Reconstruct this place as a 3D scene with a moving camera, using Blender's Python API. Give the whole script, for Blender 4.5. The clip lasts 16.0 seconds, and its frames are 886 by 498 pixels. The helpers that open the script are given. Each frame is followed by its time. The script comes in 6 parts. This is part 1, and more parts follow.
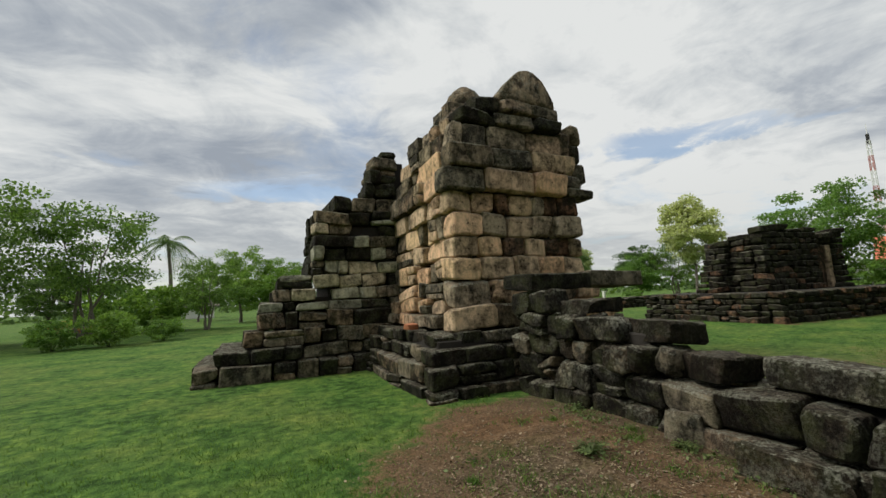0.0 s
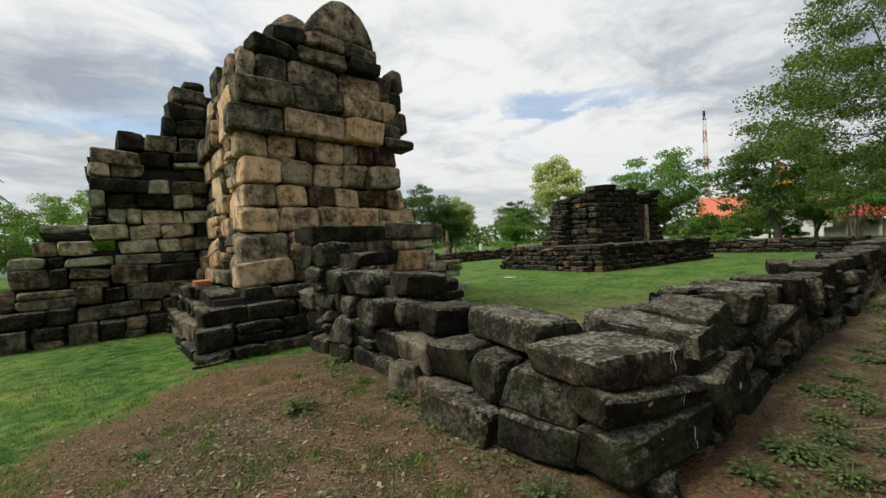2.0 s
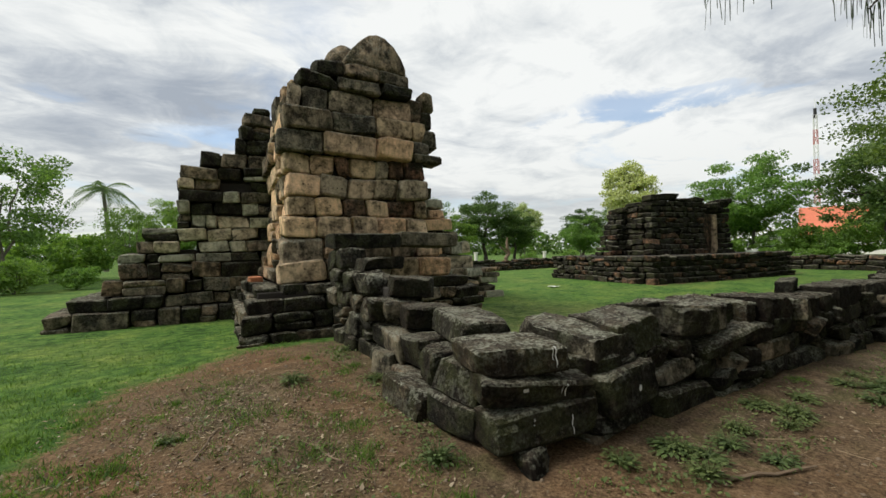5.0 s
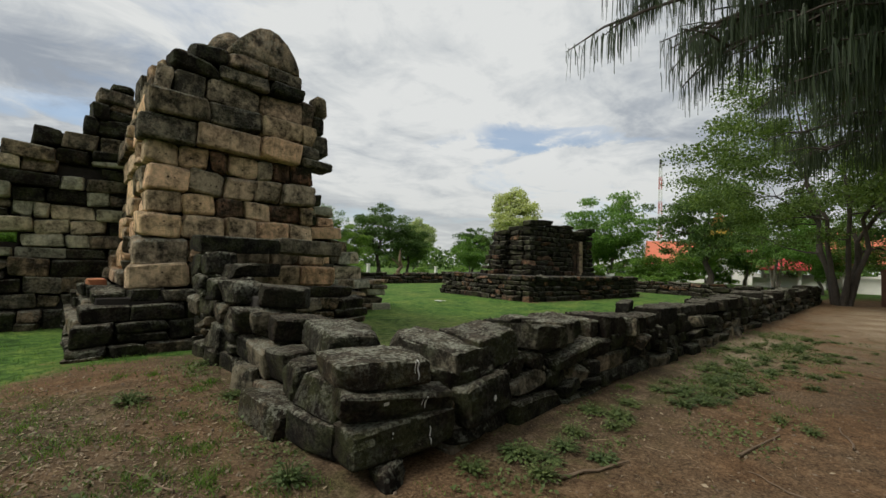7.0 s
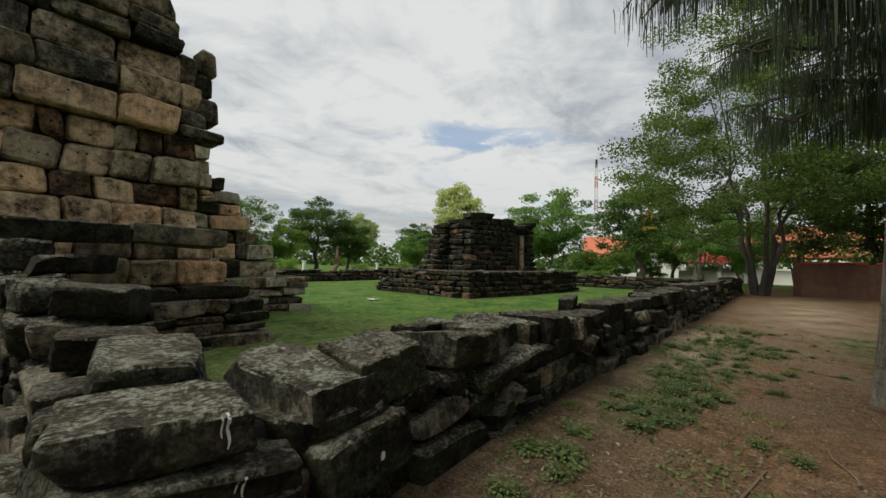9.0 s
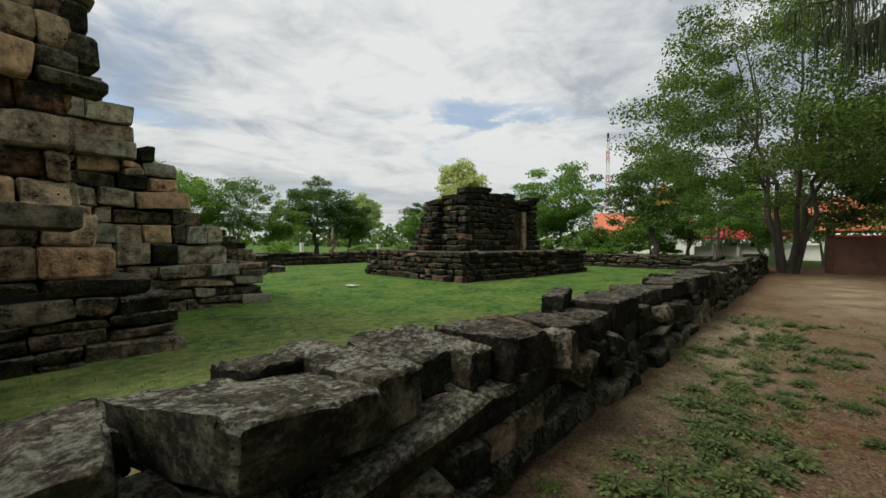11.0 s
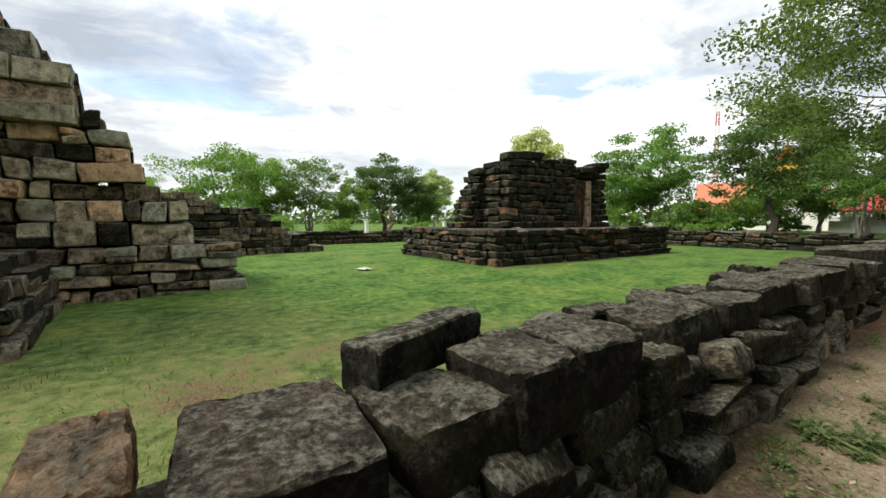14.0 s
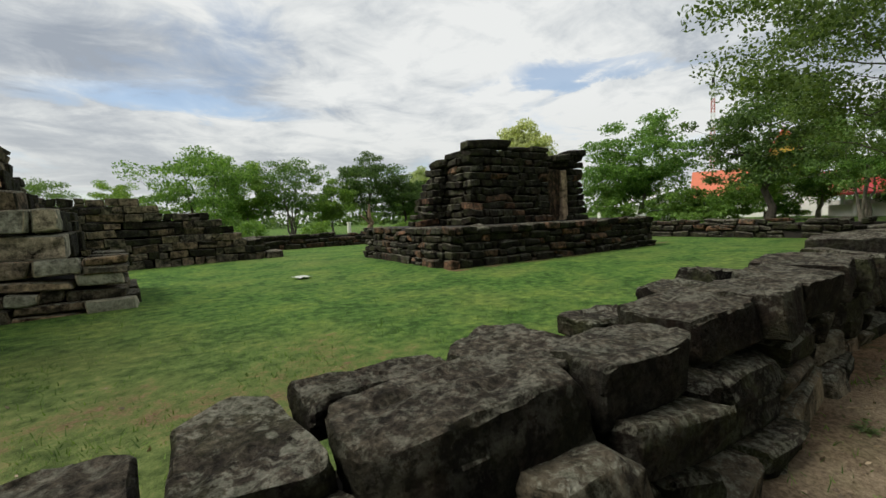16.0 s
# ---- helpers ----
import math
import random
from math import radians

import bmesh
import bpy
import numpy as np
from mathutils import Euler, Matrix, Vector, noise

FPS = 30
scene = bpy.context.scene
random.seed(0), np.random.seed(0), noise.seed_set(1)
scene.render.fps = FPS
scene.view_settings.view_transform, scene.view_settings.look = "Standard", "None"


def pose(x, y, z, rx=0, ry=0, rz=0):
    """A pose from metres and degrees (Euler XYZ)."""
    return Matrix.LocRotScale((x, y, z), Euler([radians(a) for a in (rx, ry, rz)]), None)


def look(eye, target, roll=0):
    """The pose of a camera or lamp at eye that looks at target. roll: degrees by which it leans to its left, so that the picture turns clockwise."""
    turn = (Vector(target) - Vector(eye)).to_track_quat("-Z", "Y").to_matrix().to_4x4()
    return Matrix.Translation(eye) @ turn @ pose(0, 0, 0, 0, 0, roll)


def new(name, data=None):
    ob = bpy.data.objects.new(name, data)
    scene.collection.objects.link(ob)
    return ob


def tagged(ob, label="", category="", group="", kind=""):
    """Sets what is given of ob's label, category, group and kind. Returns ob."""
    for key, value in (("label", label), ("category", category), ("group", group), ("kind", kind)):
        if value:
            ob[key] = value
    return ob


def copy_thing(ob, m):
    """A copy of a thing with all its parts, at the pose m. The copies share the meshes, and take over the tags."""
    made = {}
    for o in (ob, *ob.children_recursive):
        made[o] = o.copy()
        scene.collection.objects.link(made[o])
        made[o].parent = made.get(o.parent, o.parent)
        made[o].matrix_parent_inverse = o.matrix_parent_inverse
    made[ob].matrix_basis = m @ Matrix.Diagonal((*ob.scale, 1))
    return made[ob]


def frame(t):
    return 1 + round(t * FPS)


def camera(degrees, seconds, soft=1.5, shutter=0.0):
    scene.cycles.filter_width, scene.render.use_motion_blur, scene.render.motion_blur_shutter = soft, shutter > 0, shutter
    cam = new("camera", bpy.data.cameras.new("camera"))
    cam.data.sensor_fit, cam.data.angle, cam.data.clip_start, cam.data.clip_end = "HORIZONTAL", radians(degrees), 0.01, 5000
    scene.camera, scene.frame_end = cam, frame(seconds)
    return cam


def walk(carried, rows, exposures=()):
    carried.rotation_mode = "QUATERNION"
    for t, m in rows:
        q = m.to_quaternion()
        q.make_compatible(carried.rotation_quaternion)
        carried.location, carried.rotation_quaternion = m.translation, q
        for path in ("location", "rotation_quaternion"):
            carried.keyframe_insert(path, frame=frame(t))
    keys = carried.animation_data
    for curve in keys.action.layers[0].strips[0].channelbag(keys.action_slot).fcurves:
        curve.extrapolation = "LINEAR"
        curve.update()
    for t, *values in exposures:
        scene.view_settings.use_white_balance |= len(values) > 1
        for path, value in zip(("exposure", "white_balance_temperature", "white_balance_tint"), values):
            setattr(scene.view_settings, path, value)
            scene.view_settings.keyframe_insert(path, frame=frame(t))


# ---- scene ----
cam = camera(94.4, 16.0)
PATH = [
    (0, (0.122, -0.171, 1.678), (0.943, 1.638, 1.904), -2.8),
    (0.5, (0.568, -0.373, 1.661), (1.433, 1.423, 1.836), -3.4),
    (1, (1.011, -0.515, 1.641), (2.004, 1.216, 1.773), 1.3),
    (1.5, (1.427, -0.648, 1.613), (2.598, 0.973, 1.631), -3.0),
    (2, (1.811, -0.808, 1.596), (3.049, 0.762, 1.568), -2.9),
    (2.5, (2.167, -0.919, 1.574), (3.411, 0.646, 1.632), 0.8),
    (3, (2.354, -1.119, 1.587), (3.546, 0.487, 1.569), -3.5),
    (3.5, (2.446, -1.452, 1.585), (3.361, 0.324, 1.504), -3.5),
    (4, (2.411, -1.706, 1.581), (3.327, 0.071, 1.533), -1.9),
    (6.5, (2.313, -2.169, 1.638), (3.354, -0.465, 1.75), -0.3),
    (7, (2.477, -2.161, 1.612), (3.837, -0.696, 1.686), 1.8),
    (7.5, (2.671, -1.997, 1.591), (4.115, -0.616, 1.68), 1.3),
    (8, (2.952, -1.829, 1.589), (4.515, -0.581, 1.62), 0.5),
    (8.5, (3.363, -1.711, 1.575), (4.869, -0.395, 1.629), 0.3),
    (9, (3.769, -1.534, 1.538), (5.309, -0.259, 1.604), 1.3),
    (11.5, (6.288, -0.826, 1.581), (7.785, 0.498, 1.492), -0.2),
    (12, (6.823, -0.713, 1.572), (8.316, 0.602, 1.37), -2.5),
    (12.5, (7.34, -0.675, 1.578), (8.67, 0.803, 1.366), -2.1),
    (13, (7.87, -0.586, 1.545), (9.207, 0.876, 1.272), 0.4),
    (13.5, (8.388, -0.59, 1.55), (9.758, 0.857, 1.38), -1.0),
    (14, (8.904, -0.53, 1.532), (10.11, 1.059, 1.388), -0.2),
    (14.5, (9.462, -0.447, 1.534), (10.669, 1.139, 1.37), -2.2),
    (15, (9.996, -0.372, 1.519), (11.088, 1.298, 1.382), -2.1),
    (15.5, (10.5, -0.309, 1.497), (11.702, 1.281, 1.337), 1.3),
    (16, (10.982, -0.25, 1.48), (12.184, 1.342, 1.328), -2.3),
]
EXPOSURES = [(0.0, 0.05), (1.0, 0.1), (1.5, 0.08), (2.0, 0.26), (2.5, 0.24), (3.0, 0.2), (3.5, 0.38), (4.2, 0.45), (6.5, 0.0), (7.0, 0.0), (9.0, 0.0), (11.5, 0.17), (12.0, 0.45), (12.5, 0.8), (13.2, 0.88), (13.5, 0.9), (14.0, 0.82), (14.5, 0.57), (15.0, 0.36), (15.5, 0.04), (16.0, 0.18)]
walk(cam, [(t, look(eye, target, roll)) for t, eye, target, roll in PATH], EXPOSURES)

from mathutils.bvhtree import BVHTree

# ---- world and light ----
SUN_AZ, SUN_EL = 158.0, 56.0
world = bpy.data.worlds.new("overcast_sky")
scene.world = world
world.use_nodes = True


def wire(tree, a, b):
    tree.links.new(a, b)


def math_node(tree, op, a, b=None, clamp=False):
    n = tree.nodes.new("ShaderNodeMath")
    n.operation, n.use_clamp = op, clamp
    for i, v in enumerate((a, b)):
        if v is None:
            continue
        if isinstance(v, (int, float)):
            n.inputs[i].default_value = v
        else:
            wire(tree, v, n.inputs[i])
    return n.outputs[0]


def ramp(tree, fac, stops):
    n = tree.nodes.new("ShaderNodeValToRGB")
    el = n.color_ramp.elements
    while len(el) < len(stops):
        el.new(0.5)
    for e, (p, c) in zip(el, stops):
        e.position = p
        e.color = (c, c, c, 1) if isinstance(c, (int, float)) else (*c, 1)
    wire(tree, fac, n.inputs[0])
    return n.outputs[0]


def mix(tree, fac, a, b, mode="MIX"):
    n = tree.nodes.new("ShaderNodeMix")
    n.data_type, n.blend_type = "RGBA", mode
    for i, v in ((0, fac), (6, a), (7, b)):
        if isinstance(v, (int, float)):
            n.inputs[i].default_value = v
        elif isinstance(v, tuple):
            n.inputs[i].default_value = (*v, 1)
        else:
            wire(tree, v, n.inputs[i])
    return n.outputs[2]


def noise_node(tree, vec, scale, detail=4, rough=0.55, dist=0.0):
    n = tree.nodes.new("ShaderNodeTexNoise")
    n.inputs["Scale"].default_value = scale
    n.inputs["Detail"].default_value = detail
    n.inputs["Roughness"].default_value = rough
    n.inputs["Distortion"].default_value = dist
    if vec is not None:
        wire(tree, vec, n.inputs["Vector"])
    return n.outputs["Fac"]


def mapped(tree, vec, scale=(1, 1, 1), loc=(0, 0, 0)):
    n = tree.nodes.new("ShaderNodeMapping")
    n.inputs["Scale"].default_value = scale
    n.inputs["Location"].default_value = loc
    wire(tree, vec, n.inputs["Vector"])
    return n.outputs[0]


def build_sky():
    t = world.node_tree
    t.nodes.clear()
    sky = t.nodes.new("ShaderNodeTexSky")
    sky.sky_type, sky.sun_disc = "NISHITA", False
    sky.sun_elevation, sky.sun_rotation = radians(SUN_EL), radians(90 - SUN_AZ)
    blue = mix(t, 1.0, sky.outputs[0], (0.20, 0.195, 0.185), "MULTIPLY")
    co = t.nodes.new("ShaderNodeTexCoord").outputs["Generated"]
    sep = t.nodes.new("ShaderNodeSeparateXYZ")
    wire(t, co, sep.inputs[0])
    up = math_node(t, "ADD", math_node(t, "MAXIMUM", sep.outputs[2], 0.0), 0.12)
    flat = t.nodes.new("ShaderNodeCombineXYZ")
    wire(t, math_node(t, "DIVIDE", sep.outputs[0], up), flat.inputs[0])
    wire(t, math_node(t, "DIVIDE", sep.outputs[1], up), flat.inputs[1])
    deck = mapped(t, flat.outputs[0], (0.62, 0.62, 1), SKY_SHIFT)
    cover = noise_node(t, deck, 0.9, 8, 0.56, 0.5)
    body = noise_node(t, mapped(t, flat.outputs[0], (0.7, 0.7, 1), (7.3, 2.1, 0)), 0.75, 8, 0.58, 0.5)
    fine = noise_node(t, mapped(t, flat.outputs[0], (1.1, 1.2, 1), (1.3, 5.1, 0)), 2.4, 8, 0.62, 0.5)
    tone = math_node(t, "ADD", math_node(t, "MULTIPLY", body, 0.64), math_node(t, "MULTIPLY", fine, 0.36))
    cloud = ramp(t, tone, [(0.39, (0.415, 0.465, 0.535)), (0.455, (0.57, 0.615, 0.665)), (0.51, (0.785, 0.82, 0.835)), (0.57, (0.965, 0.985, 0.975))])
    # long blue gaps low over the north-east and the north
    out_x, out_y = math_node(t, "DIVIDE", sep.outputs[0], up), math_node(t, "DIVIDE", sep.outputs[1], up)
    for bearing, away, wide, long, depth in ((35.0, 2.27, 0.17, 0.85, 0.27), (84.0, 2.66, 0.26, 0.80, 0.20), (112.0, 2.3, 0.2, 0.5, 0.14)):
        c, d = math.cos(radians(bearing)), math.sin(radians(bearing))
        rad = math_node(t, "ADD", math_node(t, "MULTIPLY", out_x, c), math_node(t, "MULTIPLY", out_y, d))
        rad = math_node(t, "ADD", rad, math_node(t, "MULTIPLY", math_node(t, "SUBTRACT", fine, 0.5), 0.9))
        tan = math_node(t, "SUBTRACT", math_node(t, "MULTIPLY", out_y, c), math_node(t, "MULTIPLY", out_x, d))
        q = math_node(t, "ADD", math_node(t, "POWER", math_node(t, "DIVIDE", math_node(t, "SUBTRACT", rad, away), wide), 2.0), math_node(t, "POWER", math_node(t, "DIVIDE", tan, long), 2.0))
        cover = math_node(t, "SUBTRACT", cover, math_node(t, "MULTIPLY", ramp(t, q, [(0.0, 1.0), (1.0, 0.0)]), depth))
    cover = math_node(t, "ADD", math_node(t, "MULTIPLY", cover, 0.75), math_node(t, "MULTIPLY", fine, 0.25))
    mask = ramp(t, cover, [(0.29, 0.25), (0.45, 1.0)])
    # the deck pales towards the horizon
    cloud = mix(t, ramp(t, sep.outputs[2], [(0.02, 0.75), (0.26, 0.0)]), cloud, (0.80, 0.82, 0.79))
    colour = mix(t, mask, blue, cloud)
    bg = t.nodes.new("ShaderNodeBackground")
    wire(t, colour, bg.inputs[0])
    bg.inputs[1].default_value = SKY_STRENGTH
    out = t.nodes.new("ShaderNodeOutputWorld")
    wire(t, bg.outputs[0], out.inputs[0])


SKY_SHIFT, SKY_STRENGTH = (3.1, 0.4, 0.0), 0.76
build_sky()

sun_data = bpy.data.lights.new("sun", "SUN")
sun_data.energy, sun_data.angle, sun_data.color = 2.75, radians(22), (0.985, 0.955, 0.86)
sun = new("sun", sun_data)
_az, _el = radians(SUN_AZ), radians(SUN_EL)
sun.matrix_world = look((40 * math.cos(_az), 40 * math.sin(_az), 45), (0, 0, 0))


# ---- materials ----
def material(name):
    m = bpy.data.materials.new(name)
    m.use_nodes = True
    t = m.node_tree
    t.nodes.clear()
    out = t.nodes.new("ShaderNodeOutputMaterial")
    p = t.nodes.new("ShaderNodeBsdfPrincipled")
    wire(t, p.outputs[0], out.inputs[0])
    return m, t, p


def bump(tree, height, strength, distance, onto=None):
    n = tree.nodes.new("ShaderNodeBump")
    n.inputs["Strength"].default_value = strength
    n.inputs["Distance"].default_value = distance
    wire(tree, height, n.inputs["Height"])
    if onto is not None:
        wire(tree, onto, n.inputs["Normal"])
    return n.outputs[0]


def stone(name, dark, mid, light, bare=0.0, moss=0.3, lichen=0.4, island=False, spots=1.0, painted_sockets=False):
    """Weathered stone: a black crust over the bare colour, pale lichen, moss, pits."""
    m, t, p = material(name)
    geo = t.nodes.new("ShaderNodeNewGeometry")
    if island:
        rnd = geo.outputs["Random Per Island"]
    else:
        rnd = t.nodes.new("ShaderNodeObjectInfo").outputs["Random"]
    co = t.nodes.new("ShaderNodeTexCoord").outputs["Object"]
    off = t.nodes.new("ShaderNodeCombineXYZ")
    for i, k in enumerate((37.0, 71.0, 113.0)):
        wire(t, math_node(t, "MULTIPLY", rnd, k), off.inputs[i])
    add = t.nodes.new("ShaderNodeVectorMath")
    wire(t, co, add.inputs[0])
    wire(t, off.outputs[0], add.inputs[1])
    v = add.outputs[0]
    big = noise_node(t, v, 2.1, 7, 0.66, 0.1)
    grain = noise_node(t, v, 30.0, 8, 0.74)
    blotch = noise_node(t, v, 4.2, 8, 0.72, 0.1)
    rag = noise_node(t, v, 13.0, 7, 0.72, 0.3)
    shade = math_node(t, "ADD", math_node(t, "MULTIPLY", big, 0.55), math_node(t, "MULTIPLY", grain, 0.45))
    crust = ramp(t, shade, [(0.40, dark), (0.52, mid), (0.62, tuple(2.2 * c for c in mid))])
    rock = ramp(t, math_node(t, "ADD", math_node(t, "MULTIPLY", blotch, 0.72), math_node(t, "MULTIPLY", grain, 0.28)), [(0.3, tuple(0.6 * c for c in light)), (0.55, light), (0.75, tuple(min(1, 1.3 * c) for c in light))])
    # how much bare rock shows differs from block to block
    level = math_node(t, "ADD", math_node(t, "MULTIPLY", math_node(t, "FRACT", math_node(t, "MULTIPLY", rnd, 7.31)), 0.42), bare - 0.36)
    show = math_node(t, "ADD", level, math_node(t, "MULTIPLY", math_node(t, "SUBTRACT", math_node(t, "ADD", math_node(t, "MULTIPLY", blotch, 0.68), math_node(t, "MULTIPLY", rag, 0.32)), 0.5), 6.0), True)
    col = mix(t, show, crust, rock)
    tint = ramp(t, math_node(t, "FRACT", math_node(t, "MULTIPLY", rnd, 3.77)), [(0.0, (0.80, 0.79, 0.77)), (0.35, (1.0, 0.98, 0.95)), (0.7, (1.22, 1.0, 0.88)), (1.0, (1.12, 1.06, 0.94))])
    col = mix(t, 1.0, col, tint, "MULTIPLY")
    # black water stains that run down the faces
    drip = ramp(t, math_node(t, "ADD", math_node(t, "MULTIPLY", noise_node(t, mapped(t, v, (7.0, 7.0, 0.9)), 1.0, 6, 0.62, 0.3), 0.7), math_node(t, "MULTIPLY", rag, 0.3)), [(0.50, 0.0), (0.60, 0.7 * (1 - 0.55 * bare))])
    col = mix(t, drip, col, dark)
    green = math_node(t, "MULTIPLY", ramp(t, noise_node(t, v, 3.4, 6, 0.66), [(0.46, 0.0), (0.60, 1.0)]), moss)
    col = mix(t, green, col, ramp(t, grain, [(0.36, (0.025, 0.031, 0.010)), (0.62, (0.095, 0.105, 0.042))]))
    # lichen: pale rosettes that favour upward faces; thinned on sides to stand for shade
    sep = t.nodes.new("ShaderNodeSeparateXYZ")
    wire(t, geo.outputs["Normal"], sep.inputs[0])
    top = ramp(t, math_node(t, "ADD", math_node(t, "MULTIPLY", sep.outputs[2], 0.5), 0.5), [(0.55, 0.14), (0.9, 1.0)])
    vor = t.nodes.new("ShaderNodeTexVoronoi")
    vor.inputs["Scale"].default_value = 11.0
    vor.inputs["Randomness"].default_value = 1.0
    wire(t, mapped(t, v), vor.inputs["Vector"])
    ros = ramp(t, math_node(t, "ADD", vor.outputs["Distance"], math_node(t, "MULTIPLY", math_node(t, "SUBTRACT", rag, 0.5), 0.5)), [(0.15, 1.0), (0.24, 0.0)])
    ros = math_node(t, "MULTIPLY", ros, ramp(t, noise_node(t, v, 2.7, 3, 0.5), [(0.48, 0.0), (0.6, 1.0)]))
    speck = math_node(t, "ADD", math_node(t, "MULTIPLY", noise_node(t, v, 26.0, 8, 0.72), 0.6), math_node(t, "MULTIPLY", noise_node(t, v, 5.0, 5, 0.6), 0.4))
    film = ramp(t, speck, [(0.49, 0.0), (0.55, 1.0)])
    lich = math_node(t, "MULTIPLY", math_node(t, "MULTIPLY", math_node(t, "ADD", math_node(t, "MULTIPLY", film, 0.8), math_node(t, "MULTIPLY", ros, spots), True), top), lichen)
    # dust plus painted skylight: upward faces coloured paler than the sides
    skylit_dust = math_node(t, "MULTIPLY", ramp(t, math_node(t, "ADD", math_node(t, "MULTIPLY", sep.outputs[2], 0.5), 0.5), [(0.74, 0.0), (0.95, 1.0)]), ramp(t, math_node(t, "ADD", math_node(t, "MULTIPLY", rag, 0.45), math_node(t, "MULTIPLY", grain, 0.55)), [(0.38, 0.1), (0.60, 0.95)]))
    skylit_dust = math_node(t, "MULTIPLY", skylit_dust, ramp(t, blotch, [(0.36, 0.3), (0.54, 1.0)]))
    col = mix(t, skylit_dust, col, ramp(t, grain, [(0.36, (0.038, 0.032, 0.025)), (0.64, (0.17, 0.143, 0.107))]))
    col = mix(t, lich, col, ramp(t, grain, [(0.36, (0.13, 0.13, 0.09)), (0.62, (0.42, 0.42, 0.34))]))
    wire(t, col, p.inputs["Base Color"])
    wire(t, ramp(t, grain, [(0.3, 0.78), (0.7, 0.95)]), p.inputs["Roughness"])
    p.inputs["Specular IOR Level"].default_value = 0.1
    pits = t.nodes.new("ShaderNodeTexVoronoi")
    pits.inputs["Scale"].default_value = 28.0
    wire(t, v, pits.inputs["Vector"])
    hole = ramp(t, pits.outputs["Distance"], [(0.1, 0.0), (0.32, 1.0)])
    h = math_node(t, "ADD", math_node(t, "MULTIPLY", grain, 0.5), math_node(t, "ADD", math_node(t, "MULTIPLY", rag, 0.9), math_node(t, "MULTIPLY", hole, 0.22)))
    if painted_sockets:
        # one or two round lifting holes near the middle of a block's face
        at = t.nodes.new("ShaderNodeSeparateXYZ")
        wire(t, co, at.inputs[0])
        side = math_node(t, "MULTIPLY", math_node(t, "SUBTRACT", math_node(t, "FRACT", math_node(t, "MULTIPLY", rnd, 17.3)), 0.5), 0.3)
        rise = math_node(t, "MULTIPLY", math_node(t, "SUBTRACT", math_node(t, "FRACT", math_node(t, "MULTIPLY", rnd, 29.1)), 0.5), 0.16)
        dx, dz = math_node(t, "SUBTRACT", at.outputs[0], side), math_node(t, "SUBTRACT", at.outputs[2], rise)
        pair = math_node(t, "SUBTRACT", math_node(t, "ABSOLUTE", dx), math_node(t, "MULTIPLY", math_node(t, "GREATER_THAN", math_node(t, "FRACT", math_node(t, "MULTIPLY", rnd, 5.9)), 0.7), 0.05))
        far = math_node(t, "SQRT", math_node(t, "ADD", math_node(t, "POWER", pair, 2.0), math_node(t, "POWER", dz, 2.0)))
        far = math_node(t, "ADD", far, math_node(t, "MULTIPLY", math_node(t, "SUBTRACT", rag, 0.5), 0.03))
        # uncut: each hole's inner shade is painted black, its rim only bumped
        solid = ramp(t, far, [(0.009, 0.0), (0.018, 1.0)])
        wire(t, mix(t, solid, BLACK, col), p.inputs["Base Color"])
        h = math_node(t, "ADD", h, math_node(t, "MULTIPLY", solid, 1.6))
    wire(t, bump(t, h, 1.0, 0.045), p.inputs["Normal"])
    return m


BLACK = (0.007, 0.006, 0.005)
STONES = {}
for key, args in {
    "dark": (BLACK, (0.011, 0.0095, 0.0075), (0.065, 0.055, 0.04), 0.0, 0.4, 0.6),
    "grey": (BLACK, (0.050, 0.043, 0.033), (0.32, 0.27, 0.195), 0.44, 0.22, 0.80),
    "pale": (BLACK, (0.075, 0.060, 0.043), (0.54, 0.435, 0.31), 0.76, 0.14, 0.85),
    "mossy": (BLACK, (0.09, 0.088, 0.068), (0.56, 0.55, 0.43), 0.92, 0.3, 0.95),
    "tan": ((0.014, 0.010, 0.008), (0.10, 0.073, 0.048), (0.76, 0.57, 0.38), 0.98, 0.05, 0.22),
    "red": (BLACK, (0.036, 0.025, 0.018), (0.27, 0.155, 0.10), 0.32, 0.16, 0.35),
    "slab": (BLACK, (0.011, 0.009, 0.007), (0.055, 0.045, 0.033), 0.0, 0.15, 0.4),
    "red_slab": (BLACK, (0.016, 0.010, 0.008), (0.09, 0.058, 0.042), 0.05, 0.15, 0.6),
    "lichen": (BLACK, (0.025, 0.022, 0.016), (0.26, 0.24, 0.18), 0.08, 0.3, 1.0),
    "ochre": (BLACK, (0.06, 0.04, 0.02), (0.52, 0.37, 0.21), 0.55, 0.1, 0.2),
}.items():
    STONES[key] = stone("weathered_stone_" + key, *args, painted_sockets=key in ("tan", "pale", "red"))
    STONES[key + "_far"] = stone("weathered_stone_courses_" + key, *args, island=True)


def plain(name, colour, rough=0.8, vary=0.25, scale=8.0, relief=0.2, metal=0.0, coord="Object"):
    m, t, p = material(name)
    co = t.nodes.new("ShaderNodeTexCoord").outputs[coord]
    a, b = noise_node(t, co, scale, 6, 0.6), noise_node(t, co, scale * 0.13, 4, 0.6)
    f = math_node(t, "ADD", math_node(t, "MULTIPLY", a, 0.5), math_node(t, "MULTIPLY", b, 0.5))
    wire(t, ramp(t, f, [(0.3, tuple(c * (1 - vary) for c in colour)), (0.7, tuple(min(1, c * (1 + vary)) for c in colour))]), p.inputs["Base Color"])
    p.inputs["Roughness"].default_value, p.inputs["Metallic"].default_value = rough, metal
    if relief:
        wire(t, bump(t, a, relief, 0.02), p.inputs["Normal"])
    return m


